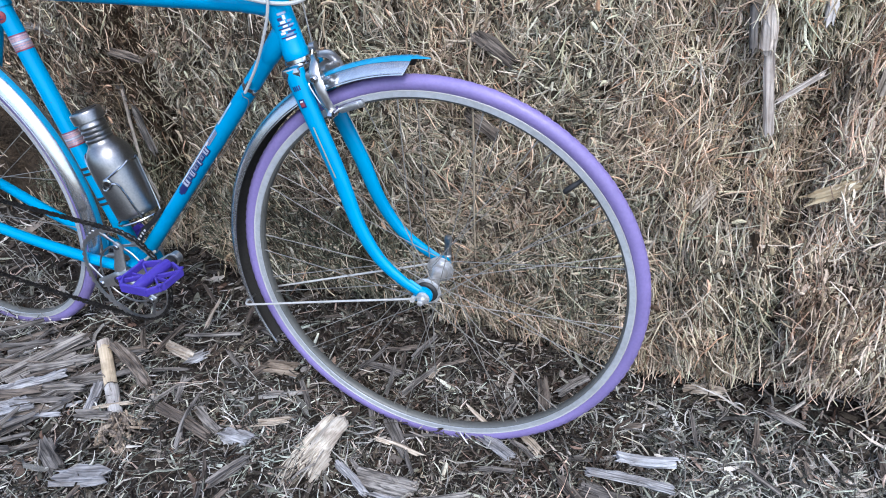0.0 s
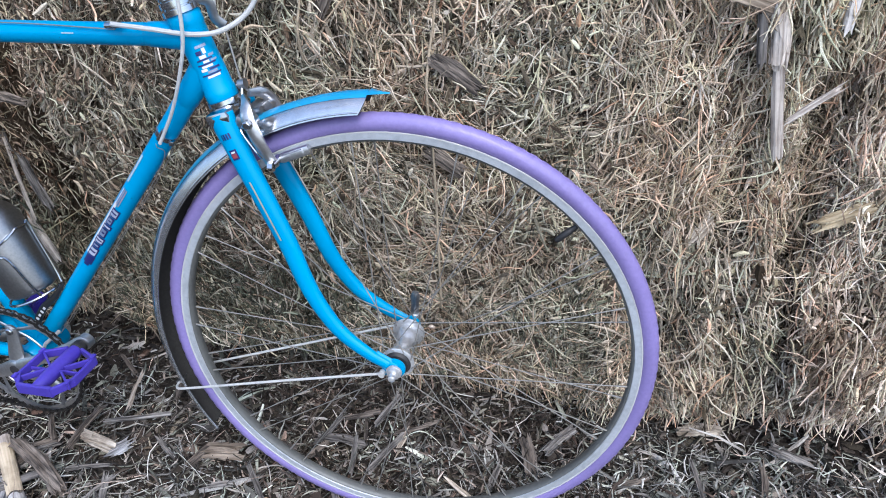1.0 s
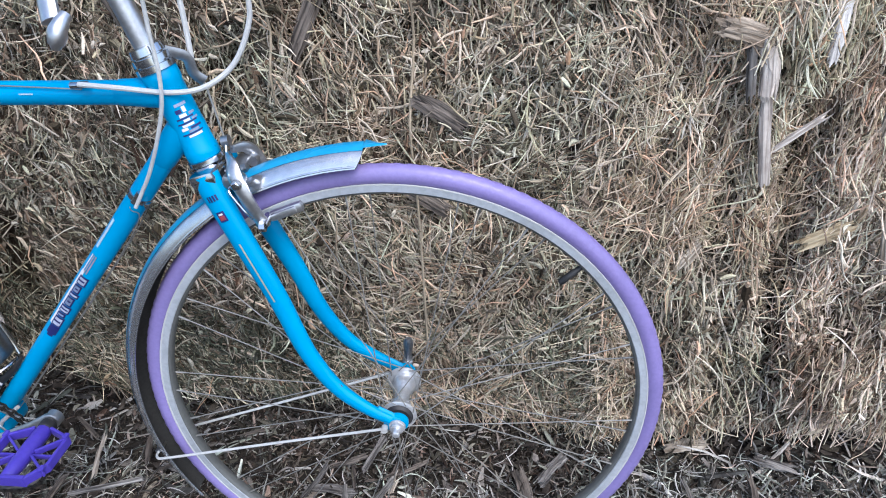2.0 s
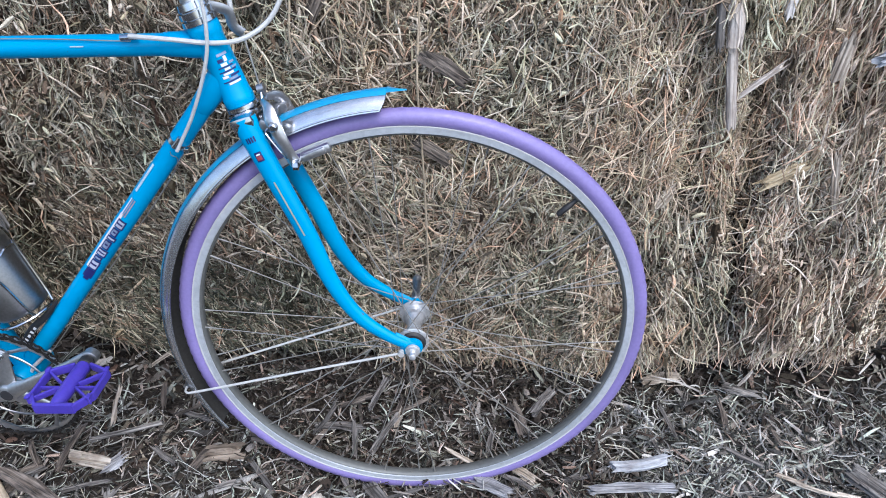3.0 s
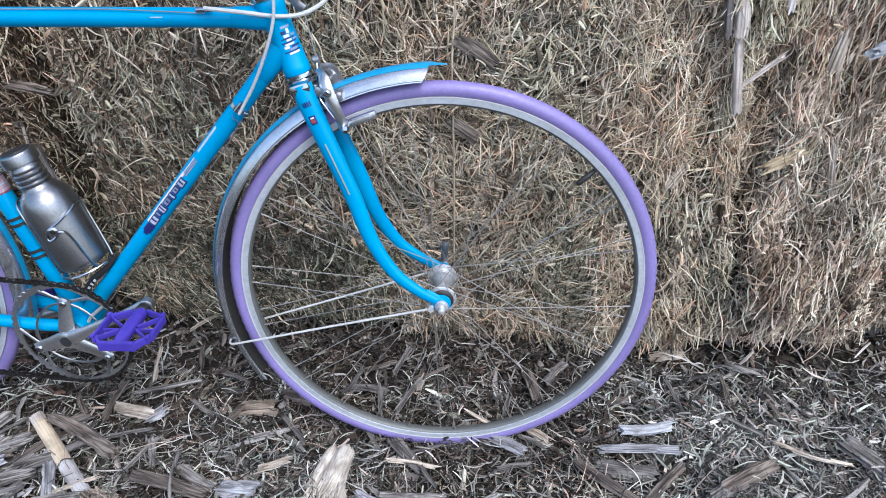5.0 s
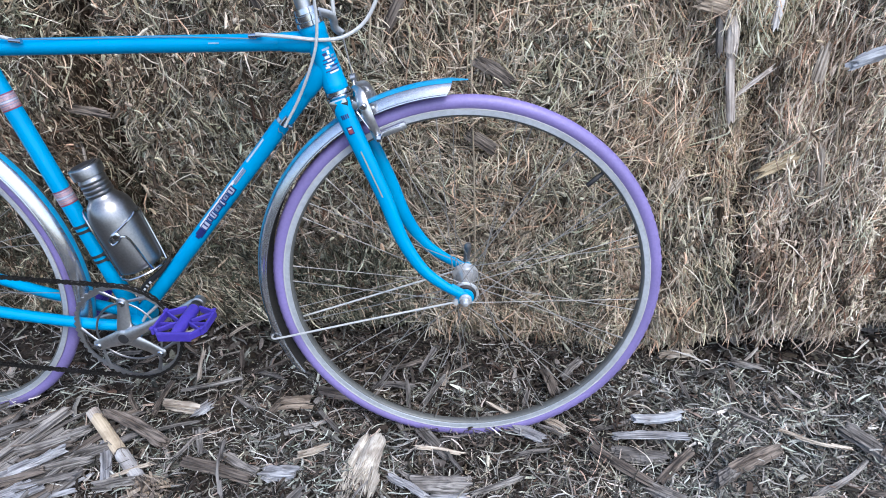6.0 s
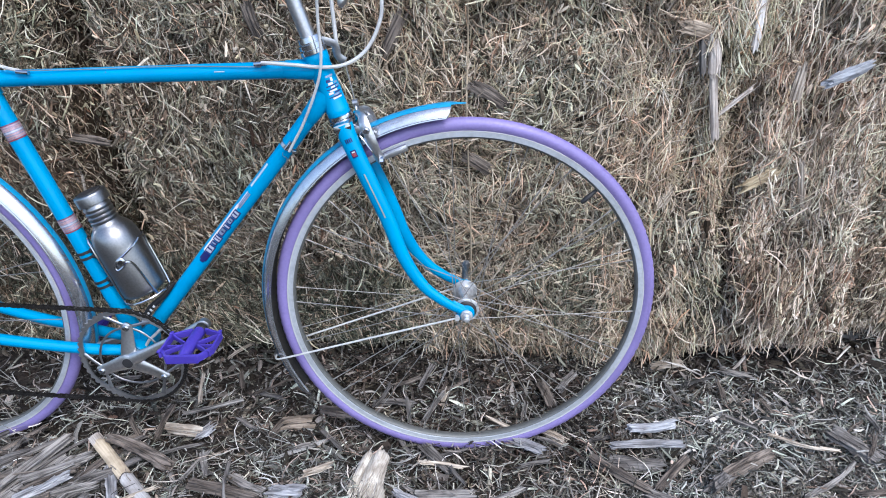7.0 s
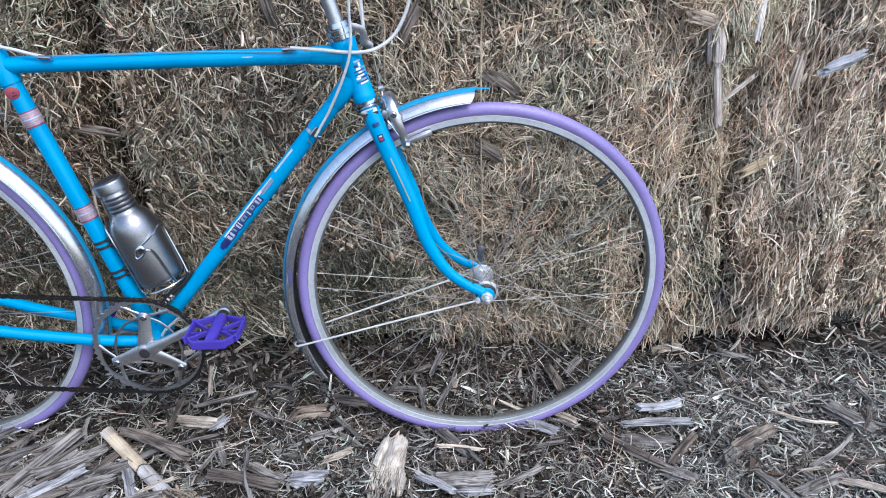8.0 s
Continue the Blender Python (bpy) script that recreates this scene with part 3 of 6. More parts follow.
            # greener strands set forward; their dark tone is shade by the ground
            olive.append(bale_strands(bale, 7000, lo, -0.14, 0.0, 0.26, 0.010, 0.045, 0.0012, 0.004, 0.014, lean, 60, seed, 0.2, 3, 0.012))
        if x1 > 0.4:
            pale.append(bale_strands(bale, 1500 if right else 1300, 0.27, 0.72, 0.03, 0.95, 0.04, 0.12, 0.0012, 0.0026, 0.014, 0, 20, seed, 0.3, 5, 0.014))
        # a few long bent stems
        pale.append(bale_strands(bale, int(1100 * area), lo, hi, 0.02, 0.95, 0.05, 0.13, 0.0014, 0.0030, 0.015, lean, 38, seed, 0.5, 6))
        groups.append(bale_strands(bale, int(800 * area), lo, hi, 0.02, 0.95, 0.04, 0.11, 0.0014, 0.0034, 0.013, lean, 45, seed, 0.5, 5))
        # torn flakes of leaf and rind
        pale.append(bale_strands(bale, int((3600 if right else 600 if left else 1300) * area), lo, hi, 0.02, 0.95, 0.010, 0.034, 0.0026, 0.0062, 0.013, lean, 65, seed, 0.25, 3, 0.010, 0.8))
        groups.append(bale_strands(bale, int((3600 if right else 3200) * area), lo, hi, 0.0, 0.95, 0.010, 0.036, 0.0026, 0.0065, 0.012, lean, 70, seed, 0.2, 3, 0.008, 0.8))
        dark.append(bale_strands(bale, int((3200 if right else 2600) * area), lo, hi, 0.0, 0.95, 0.012, 0.045, 0.0028, 0.0070, 0.011, lean, 60, seed, 0.2, 3, 0.006, 0.8))
        groups.append(bale_strands(bale, int(5000 * area), lo, hi, 0.0, 0.95, 0.006, 0.024, 0.0016, 0.0045, 0.012, lean, 80, seed, 0.1, 2))
        dark.append(bale_strands(bale, int(4500 * area), lo, hi, 0.0, 0.95, 0.008, 0.028, 0.0016, 0.0055, 0.012, lean, 80, seed, 0.1, 2))
        dark.append(bale_strands(bale, int(900 * area), lo, hi, 0.02, 0.95, 0.02, 0.06, 0.004, 0.011, 0.010, lean, 50, seed, 0.4, 4))
        # the hanging fringe at the foot
        pale.append(bale_strands(bale, int(1000 * (hi - lo)), max(lo, min(-0.10, hi - 0.1)), hi, 0.035, 0.10, 0.04, 0.11, 0.0010, 0.0028, 0.014, 0, 18, seed, 0.5))
        groups.append(bale_strands(bale, int(1500 * (hi - lo)), lo, hi, 0.03, 0.11, 0.04, 0.11, 0.0010, 0.0028, 0.014, 0, 22, seed, 0.5))
    groups.append(bale_strands(bale, 2600 if not close else 700, x0, x1, 0.0, top, 0.03, 0.10, 0.0015, 0.0045, 0.01, lean, 45, seed, 0.35))
    # back and open ends
    n = 1600
    bx, bz, bt = RNG.uniform(x0, x1, n), RNG.uniform(0, top, n), RNG.uniform(0, math.pi, n)
    groups.append(strands(np.stack([bx, fy + depth + RNG.normal(0.006, 0.006, n), bz], -1), np.stack([np.cos(bt), RNG.normal(0, 0.2, n), np.sin(bt)], -1), np.stack([-np.sin(bt), 0 * bt, np.cos(bt)], -1),
                          RNG.uniform(0.05, 0.16, n), RNG.uniform(0.003, 0.007, n), RNG.normal(0, 0.5, n), RNG.normal(0, 0.2, n)))
    for xe in (x0, x1):
        by, bz, bt = RNG.uniform(fy + 0.10, fy + depth, n), RNG.uniform(0, top, n), RNG.uniform(0, math.pi, n)
        groups.append(strands(np.stack([xe + RNG.normal(0, 0.006, n), by, bz], -1), np.stack([RNG.normal(0, 0.2, n), np.cos(bt), np.sin(bt)], -1), np.stack([0 * bt, -np.sin(bt), np.cos(bt)], -1),
                              RNG.uniform(0.05, 0.16, n), RNG.uniform(0.003, 0.007, n), RNG.normal(0, 0.5, n), RNG.normal(0, 0.2, n)))
    # top side
    n = 1500
    tx, ty = RNG.uniform(x0, x1, n), RNG.uniform(fy + 0.08, fy + depth, n)
    tt = RNG.uniform(0, math.pi, n)
    groups.append(strands(np.stack([tx, ty, np.full(n, top + 0.01) + RNG.normal(0, 0.008, n)], -1), np.stack([np.cos(tt), np.sin(tt), RNG.normal(0, 0.15, n)], -1),
                          np.stack([-np.sin(tt), np.cos(tt), 0 * tt], -1), RNG.uniform(0.05, 0.16, n), RNG.uniform(0.003, 0.007, n), RNG.normal(0, 0.8, n), RNG.normal(0, 0.3, n)))
    for name, strips, mat in (("loose_straw", groups, HAY_MIXED if right else HAY), ("pale_straw", pale, HAY_BLEACHED if right else HAY_PALE), ("dark_straw", dark, HAY_DARK_SHADE), ("olive_straw", olive, HAY_OLIVE_SHADE)):
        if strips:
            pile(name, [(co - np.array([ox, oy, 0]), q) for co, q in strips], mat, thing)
    return thing


# core darker than the straw: shade in the gaps is put into its colour
SHADED_CORE = straw_material("shaded_bale_core", [(0.0, (0.060, 0.048, 0.036)), (1.0, (0.095, 0.077, 0.057))], [(0.3, (0.5, 0.5, 0.5)), (0.7, (1.2, 1.1, 1.0))], 0.9)
bump(SHADED_CORE.node_tree.nodes, SHADED_CORE.node_tree.links, noise_node(SHADED_CORE.node_tree.nodes, SHADED_CORE.node_tree.links, 90, 6).outputs["Fac"], 1.0, 0.02, SHADED_CORE.node_tree.nodes["Principled BSDF"])
LEANS = (0, 12, 8, -12, 0)
for i, b in enumerate(BALES):
    straw_bale(b, LEANS[i], 40 + 7 * i, i in (1, 2, 3), "big pressed bale of brown weathered straw standing on mulch")


# ================= bicycle =================
# local axes: x forwards, y away from the viewer's side, z up; the origin is under the front axle
BIKE = pose(0, 0, 0, 0, 0, 4.87) @ pose(0, 0, 0, -4.885)
bike = tagged(new("bicycle"), "blue vintage road bicycle with lavender tyres leaning towards straw bales", "bicycle")
bike.matrix_world = BIKE

R_WHEEL, R_TUBE = 0.3325, 0.0118
HUB_F, HUB_R = Vector((0, 0, 0.3285)), Vector((-1.047, 0, 0.292))
BB = Vector((-0.608, 0, 0.2155))
HEAD_T, HEAD_B = Vector((-0.2315, 0, 0.762)), Vector((-0.199, 0, 0.664))
SEAT_T = Vector((-0.772, 0, 0.7215))
STEER = (HEAD_T - HEAD_B).normalized()
# the handlebar is turned a little: the frame swings about the steering axis against fork and front wheel
SWING = Matrix.Translation(HEAD_B) @ Matrix.Rotation(radians(-4.5), 4, STEER) @ Matrix.Translation(-HEAD_B)


def wheel(name, hub, rear, valve_turn):
    c = Vector((0, 0, 0))
    bm = bmesh.new()
    # box-section alloy rim: outer hooks, side walls, rounded well
    prof = [(-0.0086, 0.3118), (-0.0095, 0.3110), (-0.0092, 0.3030), (-0.0076, 0.3021), (0.0076, 0.3021), (0.0092, 0.3030), (0.0095, 0.3110), (0.0086, 0.3118), (0.0065, 0.3095), (-0.0065, 0.3095)]
    lathe(bm, c, (0, 1, 0), prof, 120, True)
    rim = part(name, bm, RIM_ALLOY, bike, "spoked wheel with a dull alloy rim")
    rim.location = hub
    bm = bmesh.new()
    lathe(bm, c, (0, 1, 0), [(-0.0083, 0.3030), (-0.0078, 0.3012), (-0.0056, 0.2992), (0, 0.2984), (0.0056, 0.2992), (0.0078, 0.3012), (0.0083, 0.3030)], 120, True)
    part("rim_well", bm, WELL, rim, "darker polished inner well of the rim")
    bm = bmesh.new()
    rt, rc = R_TUBE, R_WHEEL - R_TUBE
    tp = []
    for k in range(28):
        t = 2 * math.pi * k / 28
        tp.append((rt * math.sin(t) * 0.92, rc + rt * math.cos(t)))
    lathe(bm, c, (0, 1, 0), tp, 390, True)
    # cross-cut tread: short notches over the crown and shoulders
    for v in bm.verts:
        r_ = math.hypot(v.co.x, v.co.z)
        if (r_ - rc) / rt > 0.25 and round(math.atan2(v.co.x, v.co.z) / (2 * math.pi / 390)) % 3 == (0 if v.co.y > 0 else 1):
            v.co.x, v.co.z = v.co.x * (1 - 0.0009 / r_), v.co.z * (1 - 0.0009 / r_)
    part("tyre", bm, TYRE, rim, "lavender rubber tyre with a fine tread")
    for s in (-1, 1):
        bm = bmesh.new()
        lathe(bm, c, (0, 1, 0), [(s * 0.0092, 0.3108), (s * 0.0101, 0.3112), (s * 0.0101, 0.3126), (s * 0.0084, 0.3126)], 120, True)
        part("bead_line", bm, HOUSING, rim, "thin pale line where tyre meets rim")
    # hub: barrel, two drilled flanges, axle and locknuts
    bm = bmesh.new()
    fl = 0.0225 if not rear else 0.030
    lathe(bm, c, (0, 1, 0), [(-0.0350, 0.0090), (-0.0346, 0.0150), (-0.0340, fl - 0.0012), (-0.0334, fl), (-0.0318, fl), (-0.0312, fl - 0.0012), (-0.0306, 0.0140), (-0.027, 0.0152), (-0.021, 0.0154), (-0.015, 0.0138), (-0.010, 0.0110), (-0.005, 0.0098),
                            (0.005, 0.0098), (0.010, 0.0110), (0.015, 0.0138), (0.021, 0.0154), (0.027, 0.0152), (0.0306, 0.0140), (0.0312, fl - 0.0012), (0.0318, fl), (0.0334, fl), (0.0340, fl - 0.0012), (0.0346, 0.0150), (0.0350, 0.0090)], 40)
    part("hub", bm, HUB_ALLOY, rim, "alloy hub with bowl-shaped flanges")
    # added black rings stand in for the shade between flange and fork end
    for s in (-1, 1):
        bm = bmesh.new()
        lathe(bm, c, (0, 1, 0), [(s * 0.0345, 0.0178), (s * 0.0352, 0.0182), (s * 0.0362, 0.0168), (s * 0.0395, 0.0150), (s * 0.0400, 0.0080)], 28)
        part("dust_cap", bm, BLACK, rim, "black ring for the shade outside the hub flange")
    bm = bmesh.new()
    lathe(bm, c, (0, 1, 0), [(-0.0690, 0.0030), (-0.0680, 0.0046), (-0.0595, 0.0046), (-0.0590, 0.0080), (-0.0545, 0.0086), (-0.0540, 0.0104), (-0.0525, 0.0106), (-0.052, 0.0062), (-0.045, 0.0062), (-0.0445, 0.0095), (-0.040, 0.0095), (-0.036, 0.0075),
                            (0.036, 0.0075), (0.040, 0.0095), (0.050, 0.0095), (0.056, 0.008), (0.060, 0.005)], 20)
    part("axle", bm, HUB_ALLOY, rim, "chromed axle end with nut and washer")
    # spokes: four kinds, each copied round the wheel
    kinds = []
    for sy in (-1, 1):
        for lead in (-1, 1):
            a0 = 0.0
            p0 = Vector((fl * 0.86 * math.cos(a0), sy * (0.0325 + 0.002 * lead), fl * 0.86 * math.sin(a0)))
            a1 = lead * radians(58) + sy * radians(2.5)
            p1 = Vector((0.3000 * math.cos(a1), sy * 0.003, 0.3000 * math.sin(a1)))
            bm = bmesh.new()
            tube(bm, [p0, p0.lerp(p1, 0.5), p1.lerp(p0, 0.05)], 0.00072, 6, caps=False)
            tube(bm, [p1.lerp(p0, 0.05), p1.lerp(p0, 0.046), p1], [0.0008, 0.0012, 0.0014], 6)
            mesh = bpy.data.meshes.new("spoke")
            bm.to_mesh(mesh)
            bm.free()
            mesh.materials.append(WIRE)
            kinds.append((mesh, 10 * (0 if lead < 0 else 1) + (0 if sy < 0 else 5)))
    for mesh, off in kinds:
        for k in range(9):
            sp = new("spoke", mesh)
            sp.parent = rim
            sp.rotation_euler = (0, radians(40 * k + off * 2), 0)
    # valve with its black cap
    v = Vector((math.cos(valve_turn), 0, math.sin(valve_turn)))
    bm = bmesh.new()
    lathe(bm, v * 0.2990, -v, [(0, 0.0034), (0.010, 0.0034), (0.011, 0.0042), (0.030, 0.0042), (0.033, 0.0030)], 14)
    part("valve", bm, BLACK, rim, "black rubber valve with cap")
    return rim


front_wheel = wheel("front_wheel", HUB_F, False, radians(43.9))
rear_wheel = wheel("rear_wheel", HUB_R, True, radians(200))

# quick-release lever on the far side of the front hub
bm = bmesh.new()
tube(bm, glide([(0, 0.060, 0), (0.001, 0.068, 0.006), (0.002, 0.068, 0.026), (0.004, 0.065, 0.046)], 4), [0.008, 0.0085, 0.008, 0.0075, 0.007, 0.0065, 0.006, 0.006, 0.006, 0.0065, 0.007, 0.0065, 0.004], 10, 0.6)
part("quick_release_lever", bm, ALLOY, front_wheel, "grey curved quick-release lever")

# ---- frame tubes
R_TT, R_DT, R_ST, R_HT = 0.0130, 0.0132, 0.0150, 0.0178
TT0, TT1 = Vector((-0.770, 0, 0.7165)), Vector((-0.226, 0, 0.738))
DT0, DT1 = BB + Vector((-0.004, 0, 0.002)), Vector((-0.216, 0, 0.7015))
frame_part = part("seat_tube", tube(bmesh.new(), [BB, SEAT_T + (SEAT_T - BB).normalized() * 0.02], R_ST, 24), BLUE, bike, "bright blue enamelled seat tube with pink bands")
top_tube = part("top_tube", tube(bmesh.new(), [TT0, TT1], R_TT, 24), BLUE, bike)
down_tube = part("down_tube", tube(bmesh.new(), [DT0, DT1], R_DT, 24), BLUE, bike, "blue down tube with a worn navy and white transfer")
bm = bmesh.new()
lathe(bm, HEAD_B, STEER, [(0.0035, 0.0180), (0.0045, 0.0187), (0.014, 0.0187), (0.016, R_HT), (0.088, R_HT), (0.090, 0.0190), (0.1035, 0.0190), (0.1045, 0.0182)], 32)
head_tube = part("head_tube", bm, BLUE, bike, "blue head tube with a white and navy badge")
# lugs: sleeves that swell where the tubes meet the head
for p, q, r in ((TT1, TT0, R_TT), (DT1, DT0, R_DT)):
    bm = bmesh.new()
    d = (q - p).normalized()
    tube(bm, [p - d * 0.002, p + d * 0.020, p + d * 0.038, p + d * 0.052, p + d * 0.054], [r + 0.0036, r + 0.0030, r + 0.0016, r + 0.0010, r + 0.0002], 24)
    part("lug", bm, BLUE, bike)
bm = bmesh.new()
tube(bm, [SEAT_T - (SEAT_T - BB).normalized() * 0.035, SEAT_T + (SEAT_T - BB).normalized() * 0.022], R_ST + 0.0022, 24)
part("lug", bm, BLUE, bike)
bm = bmesh.new()
lathe(bm, BB, (0, 1, 0), [(-0.036, 0.0195), (-0.0345, 0.0208), (0.0345, 0.0208), (0.036, 0.0195)], 32)
part("bottom_bracket_shell", bm, BLUE, bike)
for s in (-1, 1):
    bm = bmesh.new()
    tube(bm, glide([BB + Vector((-0.012, s * 0.020, 0.0)), BB + Vector((-0.10, s * 0.030, 0.008)), BB + Vector((-0.25, s * 0.043, 0.032)), HUB_R + Vector((0.03, s * 0.058, -0.006)), HUB_R + Vector((0, s * 0.06, 0))], 4), 0.0105, 14)
    part("chainstay", bm, BLUE, bike)
    bm = bmesh.new()
    tube(bm, glide([SEAT_T + Vector((-0.006, s * 0.016, -0.004)), SEAT_T.lerp(HUB_R, 0.3) + Vector((0, s * 0.036, 0)), SEAT_T.lerp(HUB_R, 0.9) + Vector((0, s * 0.056, 0)), HUB_R + Vector((0.004, s * 0.06, 0.012))], 4), 0.0075, 12)
    part("seatstay", bm, BLUE, bike)
    bm = bmesh.new()
    block(bm, Matrix.Translation(HUB_R + Vector((0.004, s * 0.058, 0))), 0.045, 0.006, 0.04, 0.004)
    part("dropout", bm, ALLOY, bike)

# ---- transfers on the frame
part("maker_mark", wrap(bmesh.new(), DT0, DT1, R_DT, 0.392, 0.420, -30, 26), NAVY, down_tube, "worn navy transfer panel")
part("maker_mark", wrap(bmesh.new(), DT0, DT1, R_DT, 0.385, 0.392, -18, 14, 2, 6), NAVY, down_tube, "rounded end of the navy panel")
part("mark_panel", wrap(bmesh.new(), DT0, DT1, R_DT, 0.420, 0.600, -44, -22), WHITE, down_tube, "worn pinkish white transfer edge")
s = 0.421
for k, (wd, lo_, hi_) in enumerate(((0.030, -30, 24), (0.013, -30, 16), (0.022, -34, 24), (0.028, -30, 14), (0.013, -32, 22), (0.024, -30, 12), (0.026, -32, 20))):
    part("mark_bar", wrap(bmesh.new(), DT0, DT1, R_DT + 0.0002, s, s + wd, lo_, hi_, 2, 6), NAVY, down_tube, "plain navy bar")
    part("mark_bar", wrap(bmesh.new(), DT0, DT1, R_DT + 0.0006, s + 0.004, s + wd - 0.004, lo_ + 7, hi_ - 8, 2, 6), MARK_GREY if k % 2 else MARK_PALE, down_tube, "plain silver bar")
    if wd > 0.015:
        part("mark_bar", wrap(bmesh.new(), DT0, DT1, R_DT + 0.0010, s + wd * 0.45, s + wd * 0.62, lo_ + (14 if k % 2 else 4), hi_ - 12, 2, 4), NAVY, down_tube, "plain navy bar")
    s += wd + 0.0015
for a_m in (-30, -18, -6):
    part("mark_line", wrap(bmesh.new(), DT0, DT1, R_DT + 0.0007, 0.596, 0.650, a_m - 6, a_m, 8, 2), PINK if a_m > -30 else WHITE, down_tube, "thin pinkish line")
for s0_, s1_, a_m in ((0.668, 0.750, -40),):
    part("worn_streak", wrap(bmesh.new(), DT0, DT1, R_DT, s0_, s1_, a_m - 9, a_m + 8, 8, 3), STREAK, down_tube, "pale streak along the tube")
for s0_, s1_, a_m in ((0.705, 0.735, -14),):
    part("worn_streak", wrap(bmesh.new(), TT0, TT1, R_TT, s0_, s1_, a_m - 3, a_m + 3, 8, 3), STREAK, top_tube, "pale streak along the tube")
SEAT_END = SEAT_T
for s0 in (0.470, 0.797):
    for k, (w, mat) in enumerate(((0.005, RED_DULL), (0.011, PINK), (0.008, PINK), (0.006, MARK_PALE), (0.012, PINK), (0.006, PINK), (0.004, RED_DULL))):
        off = s0 + sum(x for x in (0.005, 0.011, 0.008, 0.006, 0.012, 0.006, 0.004)[:k])
        part("seat_tube_band", wrap(bmesh.new(), BB, SEAT_END, R_ST, off, off + w - 0.001, -180, 180, 1, 32), mat, frame_part, "pink, red and silver painted band")
bm = bmesh.new()
lathe(bm, BB.lerp(SEAT_END, 0.910) + Vector((0.002, -R_ST - 0.0004, 0)), (0.25, -1, 0), [(-0.004, 0.0105), (0, 0.0105), (0.0006, 0.0095)], 24)
part("seat_badge", bm, RED_DULL, frame_part, "round red badge")
for k in range(3):
    part("badge_bar", wrap(bmesh.new(), BB, SEAT_END, R_ST + 0.0006, 0.899 + 0.009 * k, 0.9025 + 0.009 * k, -16, 26, 2, 5), NAVY, frame_part, "plain dark bar")
# head badge: thin plain white, grey and navy shapes
for s0, s1, a0, a1, mat in ((0.30, 0.325, 18, 66, WHITE), (0.330, 0.345, 0, 74, NAVY), (0.350, 0.375, 26, 62, MARK_GREY), (0.380, 0.41, 6, 28, WHITE), (0.382, 0.405, 36, 76, NAVY), (0.415, 0.44, 14, 54, WHITE),
                          (0.445, 0.46, 2, 70, NAVY), (0.465, 0.49, 26, 48, WHITE), (0.465, 0.485, 54, 78, MARK_GREY), (0.495, 0.51, 6, 64, NAVY), (0.515, 0.55, 20, 44, WHITE), (0.52, 0.545, 52, 74, MARK_GREY), (0.56, 0.60, 14, 34, NAVY), (0.56, 0.62, 38, 50, WHITE), (0.63, 0.66, 20, 60, MARK_GREY)):
    part("head_badge", wrap(bmesh.new(), HEAD_B, HEAD_T, R_HT, s0, s1, a0, a1, 2, 8), mat, head_tube, "white, grey and navy badge shapes")

# ---- fork
BLADE = [(-0.1925, 0.028, 0.658), (-0.184, 0.0305, 0.636), (-0.161, 0.0335, 0.580), (-0.1295, 0.038, 0.505), (-0.104, 0.0425, 0.435), (-0.072, 0.046, 0.383), (-0.036, 0.049, 0.353), (-0.008, 0.050, 0.337)]
for s in (-1, 1):
    pts = glide([(x, s * y, z) for x, y, z in BLADE], 4)
    radii = [0.0156 - 0.0084 * (i / (len(pts) - 1)) ** 1.1 for i in range(len(pts))]
    blade = part("fork_blade", tube(bmesh.new(), pts, radii, 18, 0.78), BLUE, bike, "blue raked fork blade")
    bm = bmesh.new()
    lathe(bm, (0.0, s * 0.0475, 0.331), (0, 1, 0), [(-0.003, 0.0115), (-0.002, 0.0138), (0.002, 0.0138), (0.003, 0.0115)], 24)
    tube(bm, [(-0.026, s * 0.0475, 0.350), (-0.010, s * 0.0475, 0.338), (0, s * 0.0475, 0.331)], [0.0075, 0.0095, 0.0110], 12, 0.5)
    tube(bm, [(-0.004, s * 0.0475, 0.326), (-0.016, s * 0.0475, 0.323)], [0.0075, 0.0060], 12, 0.45)
    part("fork_end", bm, BLUE, bike)
    if s < 0:
        p0, p1 = Vector(pts[3]), Vector(pts[8])
        part("fork_mark", wrap(bmesh.new(), p0, p1, 0.0113, 0.36, 0.54, -20, 26, 3, 6), NAVY, blade, "small red and navy square")
        part("fork_mark", wrap(bmesh.new(), p0, p1, 0.0117, 0.43, 0.51, -12, 20, 2, 6), RED_DULL, blade)
        part("fork_mark", wrap(bmesh.new(), p0, p1, 0.0119, 0.39, 0.42, -10, 14, 2, 6), WHITE, blade)
        for k in range(4):
            part("fork_text_bar", wrap(bmesh.new(), p0, p1, 0.0117, 0.08, 0.18, -30 + 15 * k, -20 + 15 * k, 2, 2), NAVY, blade, "plain dark bar")
        q0, q1 = Vector(pts[7]), Vector(pts[12])
        part("fork_line", wrap(bmesh.new(), q0, q1, 0.0108, 0.15, 0.95, -6, 4, 8, 3), TAN, blade, "worn gold line")
# crown: a rounded bridge with a socket at each end
bm = bmesh.new()
CROWN = Matrix.Translation((-0.1925, 0, 0.6545)) @ pose(0, 0, 0, 0, -18, 0)
block(bm, CROWN, 0.030, 0.080, 0.017, 0.0075)
block(bm, CROWN @ Matrix.Translation((0, 0, -0.0075)), 0.027, 0.075, 0.012, 0.005)
part("fork_crown", bm, CHROME, bike, "chromed fork crown")
bm = bmesh.new()
